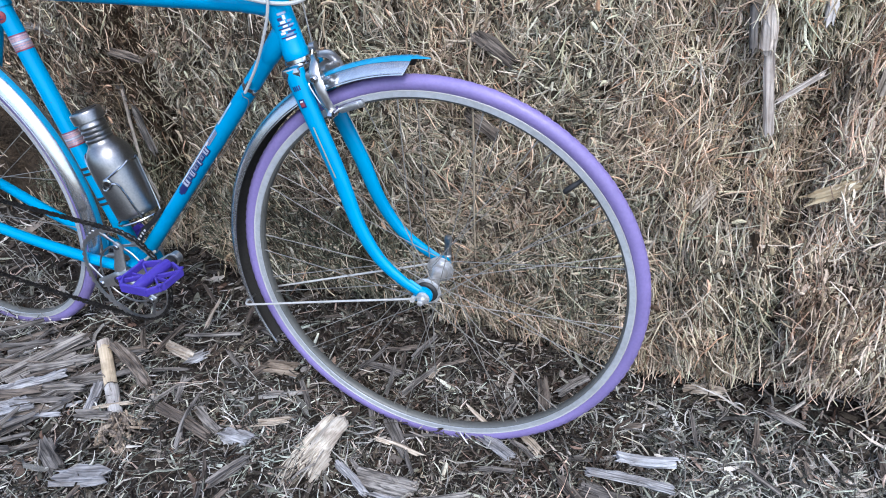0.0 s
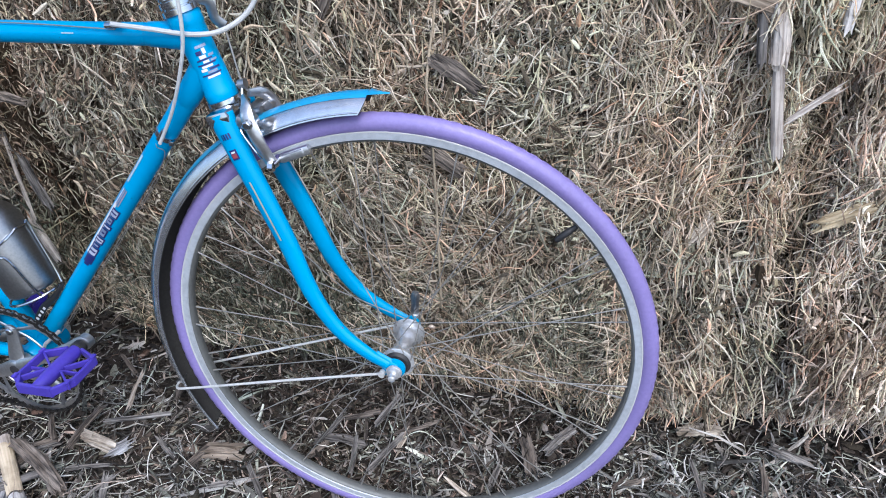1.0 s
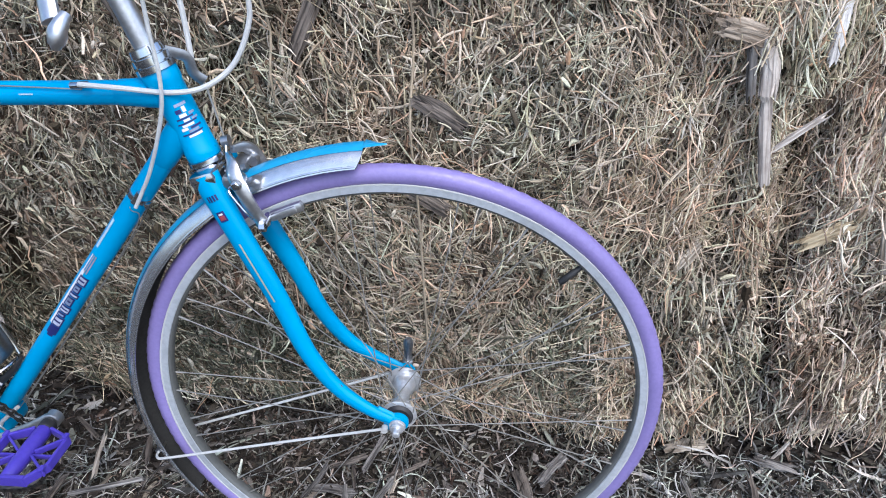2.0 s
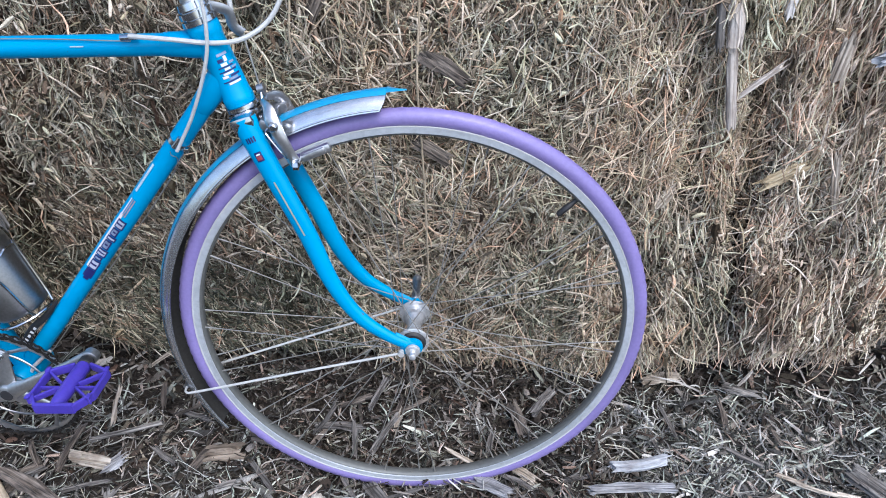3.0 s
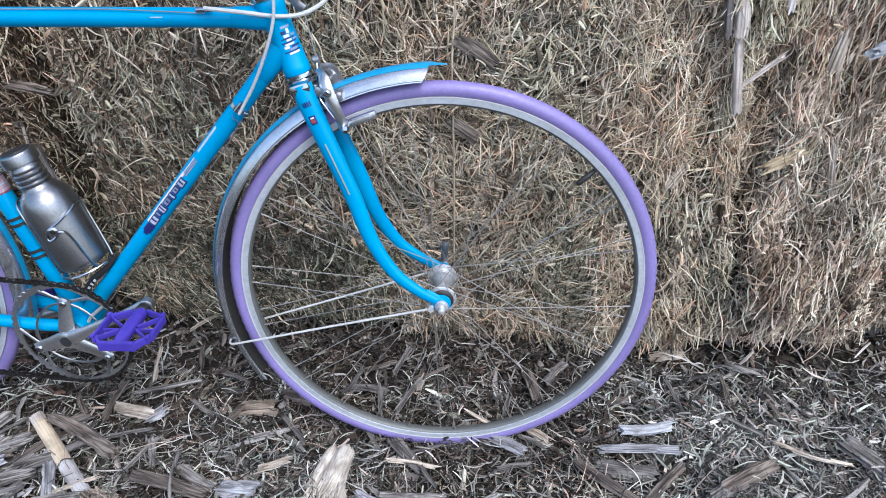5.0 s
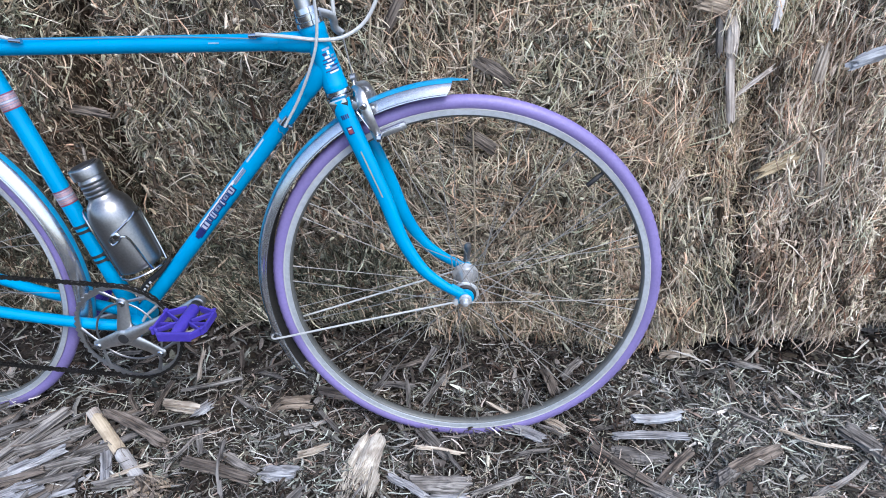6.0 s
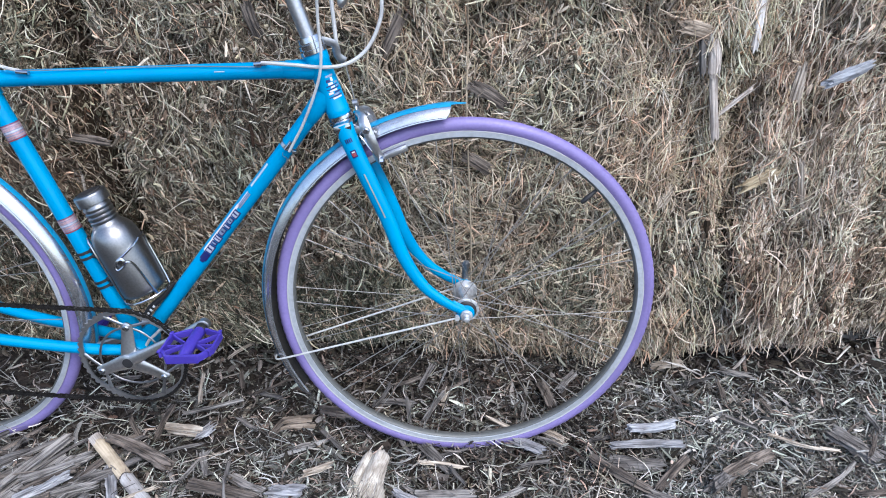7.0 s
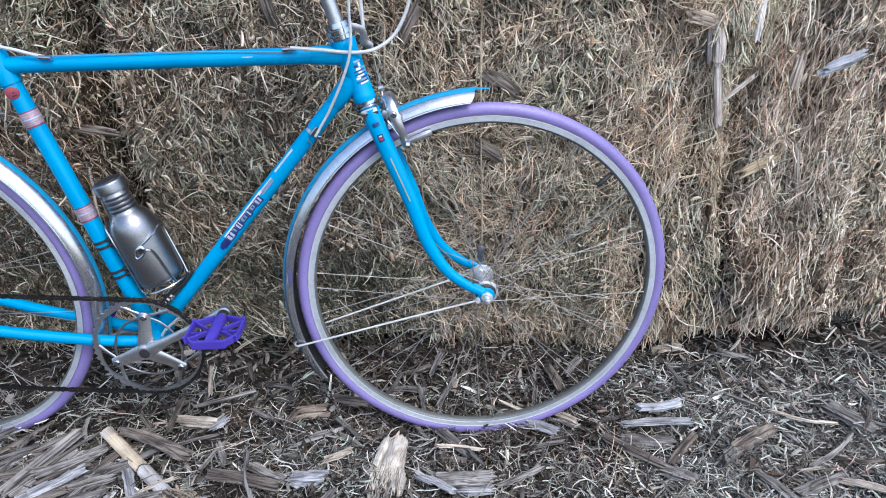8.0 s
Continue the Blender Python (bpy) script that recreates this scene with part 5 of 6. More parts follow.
# ---- chain: alternating plates along the upper run, round the ring, and back
def chain():
    bm = bmesh.new()
    y0 = RING_C.y
    rr = 0.0995
    cog = HUB_R + Vector((0, y0, 0))
    rc = 0.034
    path = []
    top_a, bot_a = radians(93), radians(-88)
    p_top = Vector((RING_C.x + rr * math.cos(top_a), y0, RING_C.z + rr * math.sin(top_a)))
    p_bot = Vector((RING_C.x + rr * math.cos(bot_a), y0, RING_C.z + rr * math.sin(bot_a)))
    path.append(Vector((cog.x, y0, cog.z + rc)))
    path.append(p_top)
    for k in range(1, 40):
        t = top_a + (bot_a - top_a) * k / 40
        path.append(Vector((RING_C.x + rr * math.cos(t), y0, RING_C.z + rr * math.sin(t))))
    path.append(p_bot)
    path += [p_bot.lerp(Vector((HUB_R.x + 0.043, y0, HUB_R.z - 0.159)), u) + Vector((0, 0, -0.004 * math.sin(u * math.pi))) for u in (0.25, 0.5, 0.75, 1.0)]
    path += [Vector((HUB_R.x + 0.023, y0, HUB_R.z - 0.151)), Vector((HUB_R.x + 0.017, y0, HUB_R.z - 0.127)), Vector((HUB_R.x + 0.029, y0, HUB_R.z - 0.092)), Vector((HUB_R.x + 0.017, y0, HUB_R.z - 0.052)), Vector((cog.x - 0.02, y0, cog.z - rc * 0.8)), Vector((cog.x - rc, y0, cog.z)), Vector((cog.x - rc * 0.7, y0, cog.z + rc * 0.7)), path[0]]
    pitch, acc, out = 0.0127, 0.0, [path[0]]
    for p, q in zip(path, path[1:]):
        d = (q - p).length
        while acc + d >= pitch * len(out):
            out.append(p.lerp(q, (pitch * len(out) - acc) / d))
        acc += d
    for i, (p, q) in enumerate(zip(out, out[1:])):
        w = 0.0034 if i % 2 else 0.0022
        for s in (-1, 1):
            o = Vector((0, s * w, 0))
            tube(bm, [p + o, p.lerp(q, 0.28) + o, p.lerp(q, 0.5) + o, p.lerp(q, 0.72) + o, q + o], [0.0036, 0.0036, 0.0024, 0.0036, 0.0036], 6, 0.22)
        tube(bm, [p + Vector((0, -0.0045, 0)), p + Vector((0, 0.0045, 0))], 0.0026, 6, hint=(1, 0, 0))
    return part("chain", bm, GREASE, bike, "dark oily roller chain")


chain()
bm = bmesh.new()
for k, r in enumerate((0.031, 0.036, 0.042, 0.048)):
    lathe(bm, HUB_R + Vector((0, RING_C.y - 0.006 + 0.0055 * k, 0)), (0, 1, 0), [(-0.001, r), (0.001, r), (0.001, 0.018), (-0.001, 0.018)], 48, True)
part("freewheel", bm, GREASE, rear_wheel, "dark steel freewheel sprockets")
bm = bmesh.new()
for c_ in (HUB_R + Vector((0.023, RING_C.y, -0.137)), HUB_R + Vector((0.011, RING_C.y, -0.082))):
    lathe(bm, c_, (0, 1, 0), [(-0.003, 0.012), (-0.002, 0.014), (0.002, 0.014), (0.003, 0.012)], 20)
tube(bm, [HUB_R + Vector(p) for p in ((0.023, RING_C.y - 0.006, -0.137), (0.011, RING_C.y - 0.006, -0.082), (0.003, RING_C.y - 0.008, -0.037), (0, RING_C.y - 0.012, -0.007))], 0.007, 10, 0.4)
part("rear_derailleur", bm, ALLOY, bike, "alloy rear derailleur carrying the chain")

# black guide with pale marks where the gear cables turn under the down tube
g0, g1 = DT0.lerp(DT1, 0.085) + Vector((-0.0150, -0.011, 0.0115)), DT0.lerp(DT1, 0.27) + Vector((-0.0125, -0.009, 0.0095))
bm = bmesh.new()
tube(bm, glide([g0, g0.lerp(g1, 0.35) + Vector((-0.004, 0, 0.003)), g0.lerp(g1, 0.7), g1], 4), [0.0050, 0.0056, 0.0056, 0.0056, 0.0055, 0.0054, 0.0052, 0.0049, 0.0046, 0.0042, 0.0037, 0.0032, 0.0026], 12, 0.9)
guide = part("cable_guide", bm, BLACK, down_tube, "black moulded guide with pale marks")
for k in range(5):
    p = g0.lerp(g1, 0.10 + 0.085 * k)
    bm = bmesh.new()
    block(bm, Matrix.Translation(p + Vector((-0.002, -0.0054, 0.001))) @ pose(0, 0, 0, 0, -51, 0), 0.0046 - 0.0012 * (k % 2), 0.0014, 0.0055 if k % 2 else 0.004, 0.0004)
    part("mark_bar", bm, WHITE, guide, "plain pale bar")
bm = bmesh.new()
tube(bm, [DT0.lerp(DT1, 0.10) + Vector((0.020, -0.014, 0)), DT0.lerp(DT1, 0.06) + Vector((0.005, -0.018, -0.008)), BB + Vector((-0.005, -0.020, -0.022))], 0.0028, 8)
part("cable_tunnel", bm, HOUSING, down_tube, "pale cable sleeve end")

# ---- bottle cage, and the bottle in it
BX = (Vector((-0.6447, 0, 0.5284)) - Vector((-0.578, 0, 0.3360))).normalized()
B0 = Vector((-0.574, -0.004, 0.3400))
side_b = axes(BX)[1]
if side_b.x > 0:
    side_b = -side_b


def cage_pt(s, a, r=0.0425):
    """A point on the cage: height along the bottle, angle round it (0 towards the viewer, 90 towards the seat tube)."""
    return B0 + BX * s + r * (math.cos(radians(a)) * Vector((0, -1, 0)) + math.sin(radians(a)) * side_b)


def wire_arc(s0, a0, s1, a1, n=8):
    return [cage_pt(s0 + (s1 - s0) * i / n, a0 + (a1 - a0) * i / n) for i in range(n + 1)]


cage_wires = [
    [cage_pt(-0.004, 62), cage_pt(0.04, 60), cage_pt(0.10, 60), cage_pt(0.122, 68), cage_pt(0.126, 84), cage_pt(0.122, 100), cage_pt(0.10, 118), cage_pt(0.0, 118)],
    wire_arc(0.082, -17, 0.098, -84, 10) + wire_arc(0.097, -86, 0.094, -120, 3)[1:] + [cage_pt(0.02, -110), cage_pt(-0.004, -104)],
    wire_arc(0.079, -9, 0.072, 1, 3) + [cage_pt(0.064, -1), cage_pt(0.066, -15), cage_pt(0.072, -28), cage_pt(0.062, -40), cage_pt(0.015, -47), cage_pt(-0.004, -52)],
    wire_arc(-0.005, 70, -0.005, -110, 12),
]
bm = bmesh.new()
for w in cage_wires:
    tube(bm, glide(w, 3), 0.0021, 7)
cage = part("bottle_cage", bm, CHROME, bike, "bright steel wire bottle cage")
bm = bmesh.new()
lathe(bm, cage_pt(0.076, -17, 0.040), cage_pt(0.076, -17, 0.045) - cage_pt(0.076, -17, 0.038), [(0, 0.0078), (0.0042, 0.0078), (0.0050, 0.0066)], 20)
part("cage_rivet", bm, CHROME, cage)
bm = bmesh.new()
lathe(bm, cage_pt(0.076, -17, 0.0451), cage_pt(0.076, -17, 0.045) - cage_pt(0.076, -17, 0.038), [(0, 0.0042), (0.0008, 0.0038)], 18)
part("cage_rivet", bm, GREASE, cage, "dark centre of the rivet")
sdir = (SEAT_T - BB).normalized()
for s in (0.252, 0.272, 0.365, 0.385):
    bm = bmesh.new()
    lathe(bm, BB.lerp(SEAT_T, s), sdir, [(0, R_ST + 0.0003), (0.0006, R_ST + 0.0016), (0.0046, R_ST + 0.0016), (0.0052, R_ST + 0.0003)], 28)
    tube(bm, [BB.lerp(SEAT_T, s) + Vector((0.012, -0.006, 0.006)), BB.lerp(SEAT_T, s) + Vector((0.030, -0.006, 0.012))], 0.005, 8)
    part("cage_strap", bm, BLACK, cage, "black strap round the seat tube")

# swing all that belongs to the frame; what steers stays with the front wheel
STEERED = ("front_wheel", "fork_blade", "fork_end", "fork_crown", "lower_headset", "upper_headset", "stem", "handlebar", "front_brake", "brake_hanger", "straddle_yoke", "front_mudguard", "gear_cable", "front_brake_cable")
for ob in list(bike.children):
    kind_ = ob.name.split(".")[0]
    ahead = max(c[0] for c in ob.bound_box) > -0.305
    if kind_ in STEERED or (kind_ in ("brake_wire", "rear_brake_cable") and ahead):
        continue
    ob.matrix_basis = SWING @ ob.matrix_basis

bottle = tagged(new("water_bottle"), "brushed stainless steel water bottle standing in a wire cage", "bottle")
bottle.matrix_world = BIKE @ SWING @ Matrix.Translation(B0) @ BX.to_track_quat("Z", "Y").to_matrix().to_4x4()
bm = bmesh.new()
lathe(bm, (0, 0, 0), (0, 0, 1), [(0, 0.033), (0.002, 0.0375), (0.006, 0.0395), (0.012, 0.0400), (0.100, 0.0400), (0.112, 0.0392), (0.122, 0.0365), (0.130, 0.0320), (0.136, 0.0265), (0.140, 0.0235),
                               (0.143, 0.0228), (0.145, 0.0242), (0.148, 0.0242), (0.150, 0.0222), (0.153, 0.0240), (0.156, 0.0240), (0.158, 0.0220), (0.161, 0.0238), (0.164, 0.0238), (0.166, 0.0218), (0.169, 0.0236), (0.172, 0.0236), (0.174, 0.0220), (0.178, 0.0220)], 48)
part("bottle_body", bm, STEEL, bottle)
bm = bmesh.new()
lathe(bm, (0, 0, 0.178), (0, 0, 1), [(0, 0.0245), (0.0012, 0.0272), (0.016, 0.0276), (0.0185, 0.0268), (0.020, 0.0245), (0.0202, 0.010)], 40)
cap = part("cap", bm, STEEL, bottle, "steel screw cap with a dark top")
bm = bmesh.new()
lathe(bm, (0, 0, 0.1982), (0, 0, 1), [(0, 0.0215), (0.0012, 0.0210), (0.0015, 0.014)], 32)
part("cap_top", bm, BLACK, cap)


# ================= larger stalks and chips, each a thing of its own =================
def stick_mesh(name, length, width, thick, rough, seed, split=0.0, torn=1.3):
    """A torn piece of stalk along x: uneven section with flat facets, ragged ends, a slight bend."""
    rnd = random.Random(seed)
    bm = bmesh.new()
    n, seg = 9, 16
    rings = []
    bend, twist = rnd.uniform(-0.09, 0.09) * length, rnd.uniform(-0.9, 0.9)
    facet = [1 + rnd.uniform(-rough, rough) * 1.7 for _ in range(seg)]
    for i in range(n):
        u = i / (n - 1)
        x0 = (u - 0.5) * length
        taper = 1 - 0.14 * abs(2 * u - 1) ** 3 * (1 + split)
        row = []
        for k in range(seg):
            t = 2 * math.pi * k / seg + twist * u
            ragged = (rnd.uniform(-1, 1) * min(torn * width, 0.18 * length) if i in (0, n - 1) else rnd.uniform(-0.006, 0.006) * (4 if i in (1, n - 2) else 1))
            f = facet[k] * taper * (1 + rnd.uniform(-rough, rough) * 0.5)
            cy_, sz_ = math.copysign(abs(math.cos(t)) ** 0.7, math.cos(t)), math.copysign(abs(math.sin(t)) ** 0.7, math.sin(t))
            row.append(bm.verts.new((x0 + ragged, cy_ * width / 2 * f + bend * 4 * u * (1 - u), sz_ * thick / 2 * f)))
        rings.append(row)
    for r0, r1 in zip(rings, rings[1:]):
        for k in range(seg):
            bm.faces.new((r0[k], r0[(k + 1) % seg], r1[(k + 1) % seg], r1[k]))
    for r, s in ((rings[0], -1), (rings[-1], 1)):
        c = bm.verts.new(sum((v.co for v in r), Vector()) / seg + Vector((-s * 0.08 * width, 0, 0)))
        for k in range(seg):
            bm.faces.new((r[k], r[(k + 1) % seg], c))
    bmesh.ops.recalc_face_normals(bm, faces=bm.faces)
    mesh = bpy.data.meshes.new(name)
    bm.to_mesh(mesh)
    bm.free()
    return mesh


def lying(name, p0, p1, width, thick, mat, seed, label, category, group, rough=0.22, lift=0.012, torn=0.45):
    """A piece on the ground from p0 to p1 (x, y)."""
    (x0, y0), (x1, y1) = p0, p1
    length = math.hypot(x1 - x0, y1 - y0)
    z0 = float(ground_z(x0, y0)) + thick * 0.5 + 0.023 + lift
    z1 = float(ground_z(x1, y1)) + thick * 0.5 + 0.023 + lift
    mesh = stick_mesh(name, length, width, thick, rough, seed, 0.0, torn)
    mesh.materials.append(mat)
    ob = new(name, mesh)
    ob.matrix_world = Matrix.Translation(((x0 + x1) / 2, (y0 + y1) / 2, (z0 + z1) / 2)) @ Matrix.Rotation(math.atan2(y1 - y0, x1 - x0), 4, "Z") @ Matrix.Rotation(-math.atan2(z1 - z0, length), 4, "Y")
    return tagged(ob, label, category, group)


def caught(name, p0, p1, width, thick, mat, seed, label, category, proud=0.020, at=None, rough=0.22, torn=1.3):
    """A piece caught in a bale's face, from p0 to p1 (x, z)."""
    (x0, z0), (x1, z1) = p0, p1
    bale = next(b for b in BALES if b[0] - 0.03 <= (x0 + x1) / 2 <= b[1] + 0.03)
    y0 = y1 = min(float(face_y(bale, x0 + (x1 - x0) * u, z0 + (z1 - z0) * u)) for u in (0, 0.25, 0.5, 0.75, 1)) - proud * 0.72
    if at is not None:
        y0 = y1 = at
    a_, b_ = Vector((x0, y0, z0)), Vector((x1, y1, z1))
    d = b_ - a_
    mesh = stick_mesh(name, d.length, width, thick, rough, seed, 0.0, torn)
    mesh.materials.append(mat)
    ob = new(name, mesh)
    ex = d.normalized()
    ey = Vector((0, 1, 0)).cross(ex).normalized()
    ez = ex.cross(ey)
    ob.matrix_world = Matrix.Translation((a_ + b_) / 2) @ Matrix((ex, ey, ez)).transposed().to_4x4()
    return tagged(ob, label, category, "stalks caught in the bales")


G1 = "stalk pieces on the ground"


def corn_stalk(p0, p1, r):
    """A broken stalk: a yellow length, a joint, a whitish split length, and a torn brown end."""
    thing = tagged(new("corn_stalk"), "thick broken corn stalk, yellow and white, with a torn end", "corn stalk", G1)
    (x0, y0), (x1, y1) = p0, p1
    ln = math.hypot(x1 - x0, y1 - y0)
    thing.matrix_world = Matrix.Translation((x0, y0, float(ground_z(x0, y0)) + r + 0.030)) @ Matrix.Rotation(math.atan2(y1 - y0, x1 - x0), 4, "Z") @ Matrix.Rotation(radians(1), 4, "Y")
    rnd_ = random.Random(77)

    def length(name, s0, s1, ra, rb, mat, label=""):
        bm = bmesh.new()
        rows = []
        for i in range(9):
            u = i / 8
            x = ln * (s0 + (s1 - s0) * u)
            row = []
            for k in range(20):
                t = 2 * math.pi * k / 20
                f = (ra + (rb - ra) * u) * (1 + 0.05 * math.cos(2 * t + 0.4) + 0.025 * math.sin(7 * t) + rnd_.uniform(-0.012, 0.012))
                cut = rnd_.uniform(-0.004, 0.004) if i in (0, 8) else 0
                row.append(bm.verts.new((x + cut, f * math.cos(t), f * 0.86 * math.sin(t))))
            rows.append(row)
        for q0, q1 in zip(rows, rows[1:]):
            for k in range(20):
                bm.faces.new((q0[k], q0[(k + 1) % 20], q1[(k + 1) % 20], q1[k]))
        bm.faces.new(rows[0][::-1])
        bm.faces.new(rows[-1])
        part(name, bm, mat, thing, label)

    length("stalk_length", 0.0, 0.10, r * 0.98, r, STALK_TAN, "bleached end of the stalk")
    length("stalk_length", 0.097, 0.60, r, r * 0.98, STALK_YELLOW, "yellow length of stalk")
    length("joint", 0.596, 0.606, r * 1.02, r * 1.03, STALK_BROWN, "dark joint of the stalk")
    length("stalk_length", 0.61, 0.94, r * 1.03, r * 1.0, STALK_WHITE, "whitish length of stalk")
    # crumbling root mass: flat tan and brown flakes heaped round the torn end
    for mat, count, label in ((STALK_LEAF, 70, "crumbly tan root mass"), (STALK_BROWN, 50, "crumbly brown root mass")):
        bm = bmesh.new()
        for k in range(count):
            rad, turn = 0.046 * math.sqrt(rnd_.random()), rnd_.uniform(0, 2 * math.pi)
            at = Vector((ln * 0.94 + 0.032 + rad * math.cos(turn), rad * math.sin(turn), -0.022 + 0.036 * (1 - (rad / 0.046) ** 2) * rnd_.uniform(0.5, 1.0)))
            mm = Matrix.Translation(at) @ pose(0, 0, 0, rnd_.uniform(-55, 55), rnd_.uniform(-55, 55), rnd_.uniform(0, 360))
            a_, b_, h_ = rnd_.uniform(0.009, 0.026), rnd_.uniform(0.004, 0.011), rnd_.uniform(0.0008, 0.002)
            low, top = [], []
            for x, y in ((-1, -1), (1, -0.8), (1.3, 0.2), (0.5, 1), (-1.1, 0.7)):
                v = Vector((x * a_ / 2 * rnd_.uniform(0.6, 1.2), y * b_ / 2 * rnd_.uniform(0.6, 1.2), rnd_.uniform(-0.001, 0.002)))
                low.append(bm.verts.new(mm @ v))
                top.append(bm.verts.new(mm @ (v * 0.9 + Vector((0, 0, h_)))))
            bm.faces.new(low[::-1])
            bm.faces.new(top)
            for i in range(5):
                bm.faces.new((low[i], low[(i + 1) % 5], top[(i + 1) % 5], top[i]))
        part("root_mass", bm, mat, thing, label, smooth=False)
    for k in range(36):
        bm = bmesh.new()
        a_ = rnd_.uniform(0, 2 * math.pi)
        q = Vector((ln * rnd_.uniform(0.88, 1.0), r * 0.8 * math.cos(a_), r * 0.7 * math.sin(a_)))
        d = Vector((rnd_.uniform(0.02, 0.055), rnd_.uniform(-0.034, 0.034), rnd_.uniform(-0.034, 0.004)))
        tube(bm, glide([q, q + d * 0.5 + Vector((0, 0, rnd_.uniform(0, 0.006))), q + d], 3), [0.0032, 0.003, 0.0028, 0.0025, 0.002, 0.0014, 0.0008], 5, 0.5)
        part("torn_fibre", bm, STALK_BROWN if k % 3 else STALK_PALE, thing)


corn_stalk((-0.720, -0.054), (-0.545, -0.208), 0.0120)
lying("wood_piece", (-0.687, -0.063), (-0.536, -0.131), 0.022, 0.016, STALK_BROWN, 500, "dark grey-brown flat slab of wood on the mulch", "wood piece", G1, 0.30, 0.018)
lying("wood_piece", (-0.661, -0.123), (-0.613, -0.209), 0.015, 0.010, STALK_BLUEGREY, 501, "blue-grey flat stalk slab on the mulch", "wood piece", G1, 0.30, 0.000)
lying("wood_piece", (-0.595, -0.008), (-0.525, -0.023), 0.018, 0.014, STALK_PALE, 502, "pale split stub of stalk on the mulch", "wood piece", G1, 0.30, 0.004)
lying("wood_chip", (-0.522, -0.030), (-0.504, -0.010), 0.016, 0.010, STALK_BLUEGREY, 503, "small blue-grey chip on the mulch", "wood chip", G1, 0.30, 0.002)
lying("stick", (-0.574, 0.026), (-0.456, 0.058), 0.008, 0.007, STALK_GREY, 504, "long thin grey-brown stick on the mulch", "stick", G1, 0.15, 0.012)
lying("stick", (-0.686, 0.023), (-0.648, -0.021), 0.008, 0.008, STALK_BROWN, 505, "short brown stick on the mulch", "stick", G1, 0.30, 0.004)
lying("stick", (-0.607, -0.035), (-0.607, 0.054), 0.009, 0.009, STALK_BROWN, 506, "brown stick lying under the chainring", "stick", G1, 0.30, 0.006)
lying("wood_piece", (-0.355, 0.011), (-0.312, 0.022), 0.021, 0.018, STALK_LEAF, 507, "blocky tan stub of stalk on the mulch", "wood piece", G1, 0.30, 0.000)
lying("wood_chip", (-0.377, -0.020), (-0.363, 0.026), 0.015, 0.012, STALK_BROWN, 508, "dark brown chip beside a stub", "wood chip", G1, 0.30, -0.002)
lying("bark_piece", (-0.341, -0.160), (-0.280, -0.165), 0.030, 0.016, STALK_BLUEGREY, 509, "layered blue-grey bark block on the mulch", "bark piece", G1, 0.30, 0.000)
lying("stick", (-0.493, -0.155), (-0.365, -0.178), 0.016, 0.016, STALK_BROWN, 510, "long gnarled brown-grey stick on the mulch", "stick", G1, 0.30, 0.000)
lying("wood_piece", (-0.413, -0.136), (-0.354, -0.160), 0.015, 0.012, STALK_GREY, 511, "layered grey shredded stalk on the mulch", "wood piece", G1, 0.30, 0.002)
lying("stick", (-0.430, -0.109), (-0.392, -0.226), 0.005, 0.007, STALK_GREY, 512, "thin straight grey stick on the mulch", "stick", G1, 0.15, 0.018)
lying("stalk_piece", (-0.863, -0.156), (-0.803, -0.093), 0.023, 0.014, STALK_DARKGREY, 513, "long grey shredded stalk in a heap", "stalk", G1, 0.30, -0.004)
lying("stalk_piece", (-0.819, -0.206), (-0.753, -0.098), 0.026, 0.014, STALK_GREY, 514, "long weathered stalk in a heap", "stalk", G1, 0.30, 0.000)
lying("wood_piece", (-0.785, -0.281), (-0.722, -0.241), 0.024, 0.014, STALK_BLUEGREY, 515, "pale blue-grey slab in a heap", "wood piece", G1, 0.30, 0.004)
lying("stalk_piece", (-0.744, -0.230), (-0.671, -0.183), 0.014, 0.010, STALK_DARKGREY, 516, "grey shredded stalk in a heap", "stalk", G1, 0.30, 0.004)
lying("stalk_piece", (-0.703, -0.229), (-0.673, -0.139), 0.012, 0.009, STALK_GREY, 517, "split grey stalk in a heap", "stalk", G1, 0.30, 0.004)
lying("stalk_piece", (-0.792, -0.189), (-0.711, -0.140), 0.011, 0.009, STALK_BROWN, 518, "brown split stalk in a heap", "stalk", G1, 0.30, 0.008)
lying("wood_piece", (-0.620, -0.225), (-0.562, -0.209), 0.012, 0.010, STALK_GREY, 519, "grey shredded piece on the mulch", "wood piece", G1, 0.30, 0.000)
lying("stick", (-0.114, -0.150), (-0.052, -0.180), 0.010, 0.009, STALK_BLUEGREY, 520, "pale blue-grey stick on the mulch", "stick", G1, 0.30, 0.010)
lying("wood_piece", (-0.084, -0.147), (0.023, -0.136), 0.027, 0.016, STALK_GREY, 521, "layered tan-grey shredded stalk on the mulch", "wood piece", G1, 0.30, 0.000)
lying("wood_chip", (-0.042, -0.166), (0.015, -0.164), 0.016, 0.010, STALK_BLUEGREY, 522, "blue-grey chip on the mulch", "wood chip", G1, 0.30, 0.000)
lying("stick", (-0.077, -0.079), (0.001, -0.077), 0.005, 0.005, STALK_PALE, 523, "thin pale twig on the mulch", "stick", G1, 0.15, 0.012)
lying("wood_piece", (-0.073, -0.028), (-0.022, -0.077), 0.017, 0.010, STALK_DARKGREY, 524, "dark grey flat slab beside the tyre", "wood piece", G1, 0.30, 0.000)
lying("wood_chip", (0.097, -0.007), (0.148, -0.024), 0.020, 0.010, STALK_BLUEGREY, 525, "pale fan-shaped chip beside the tyre", "wood chip", G1, 0.30, 0.002)
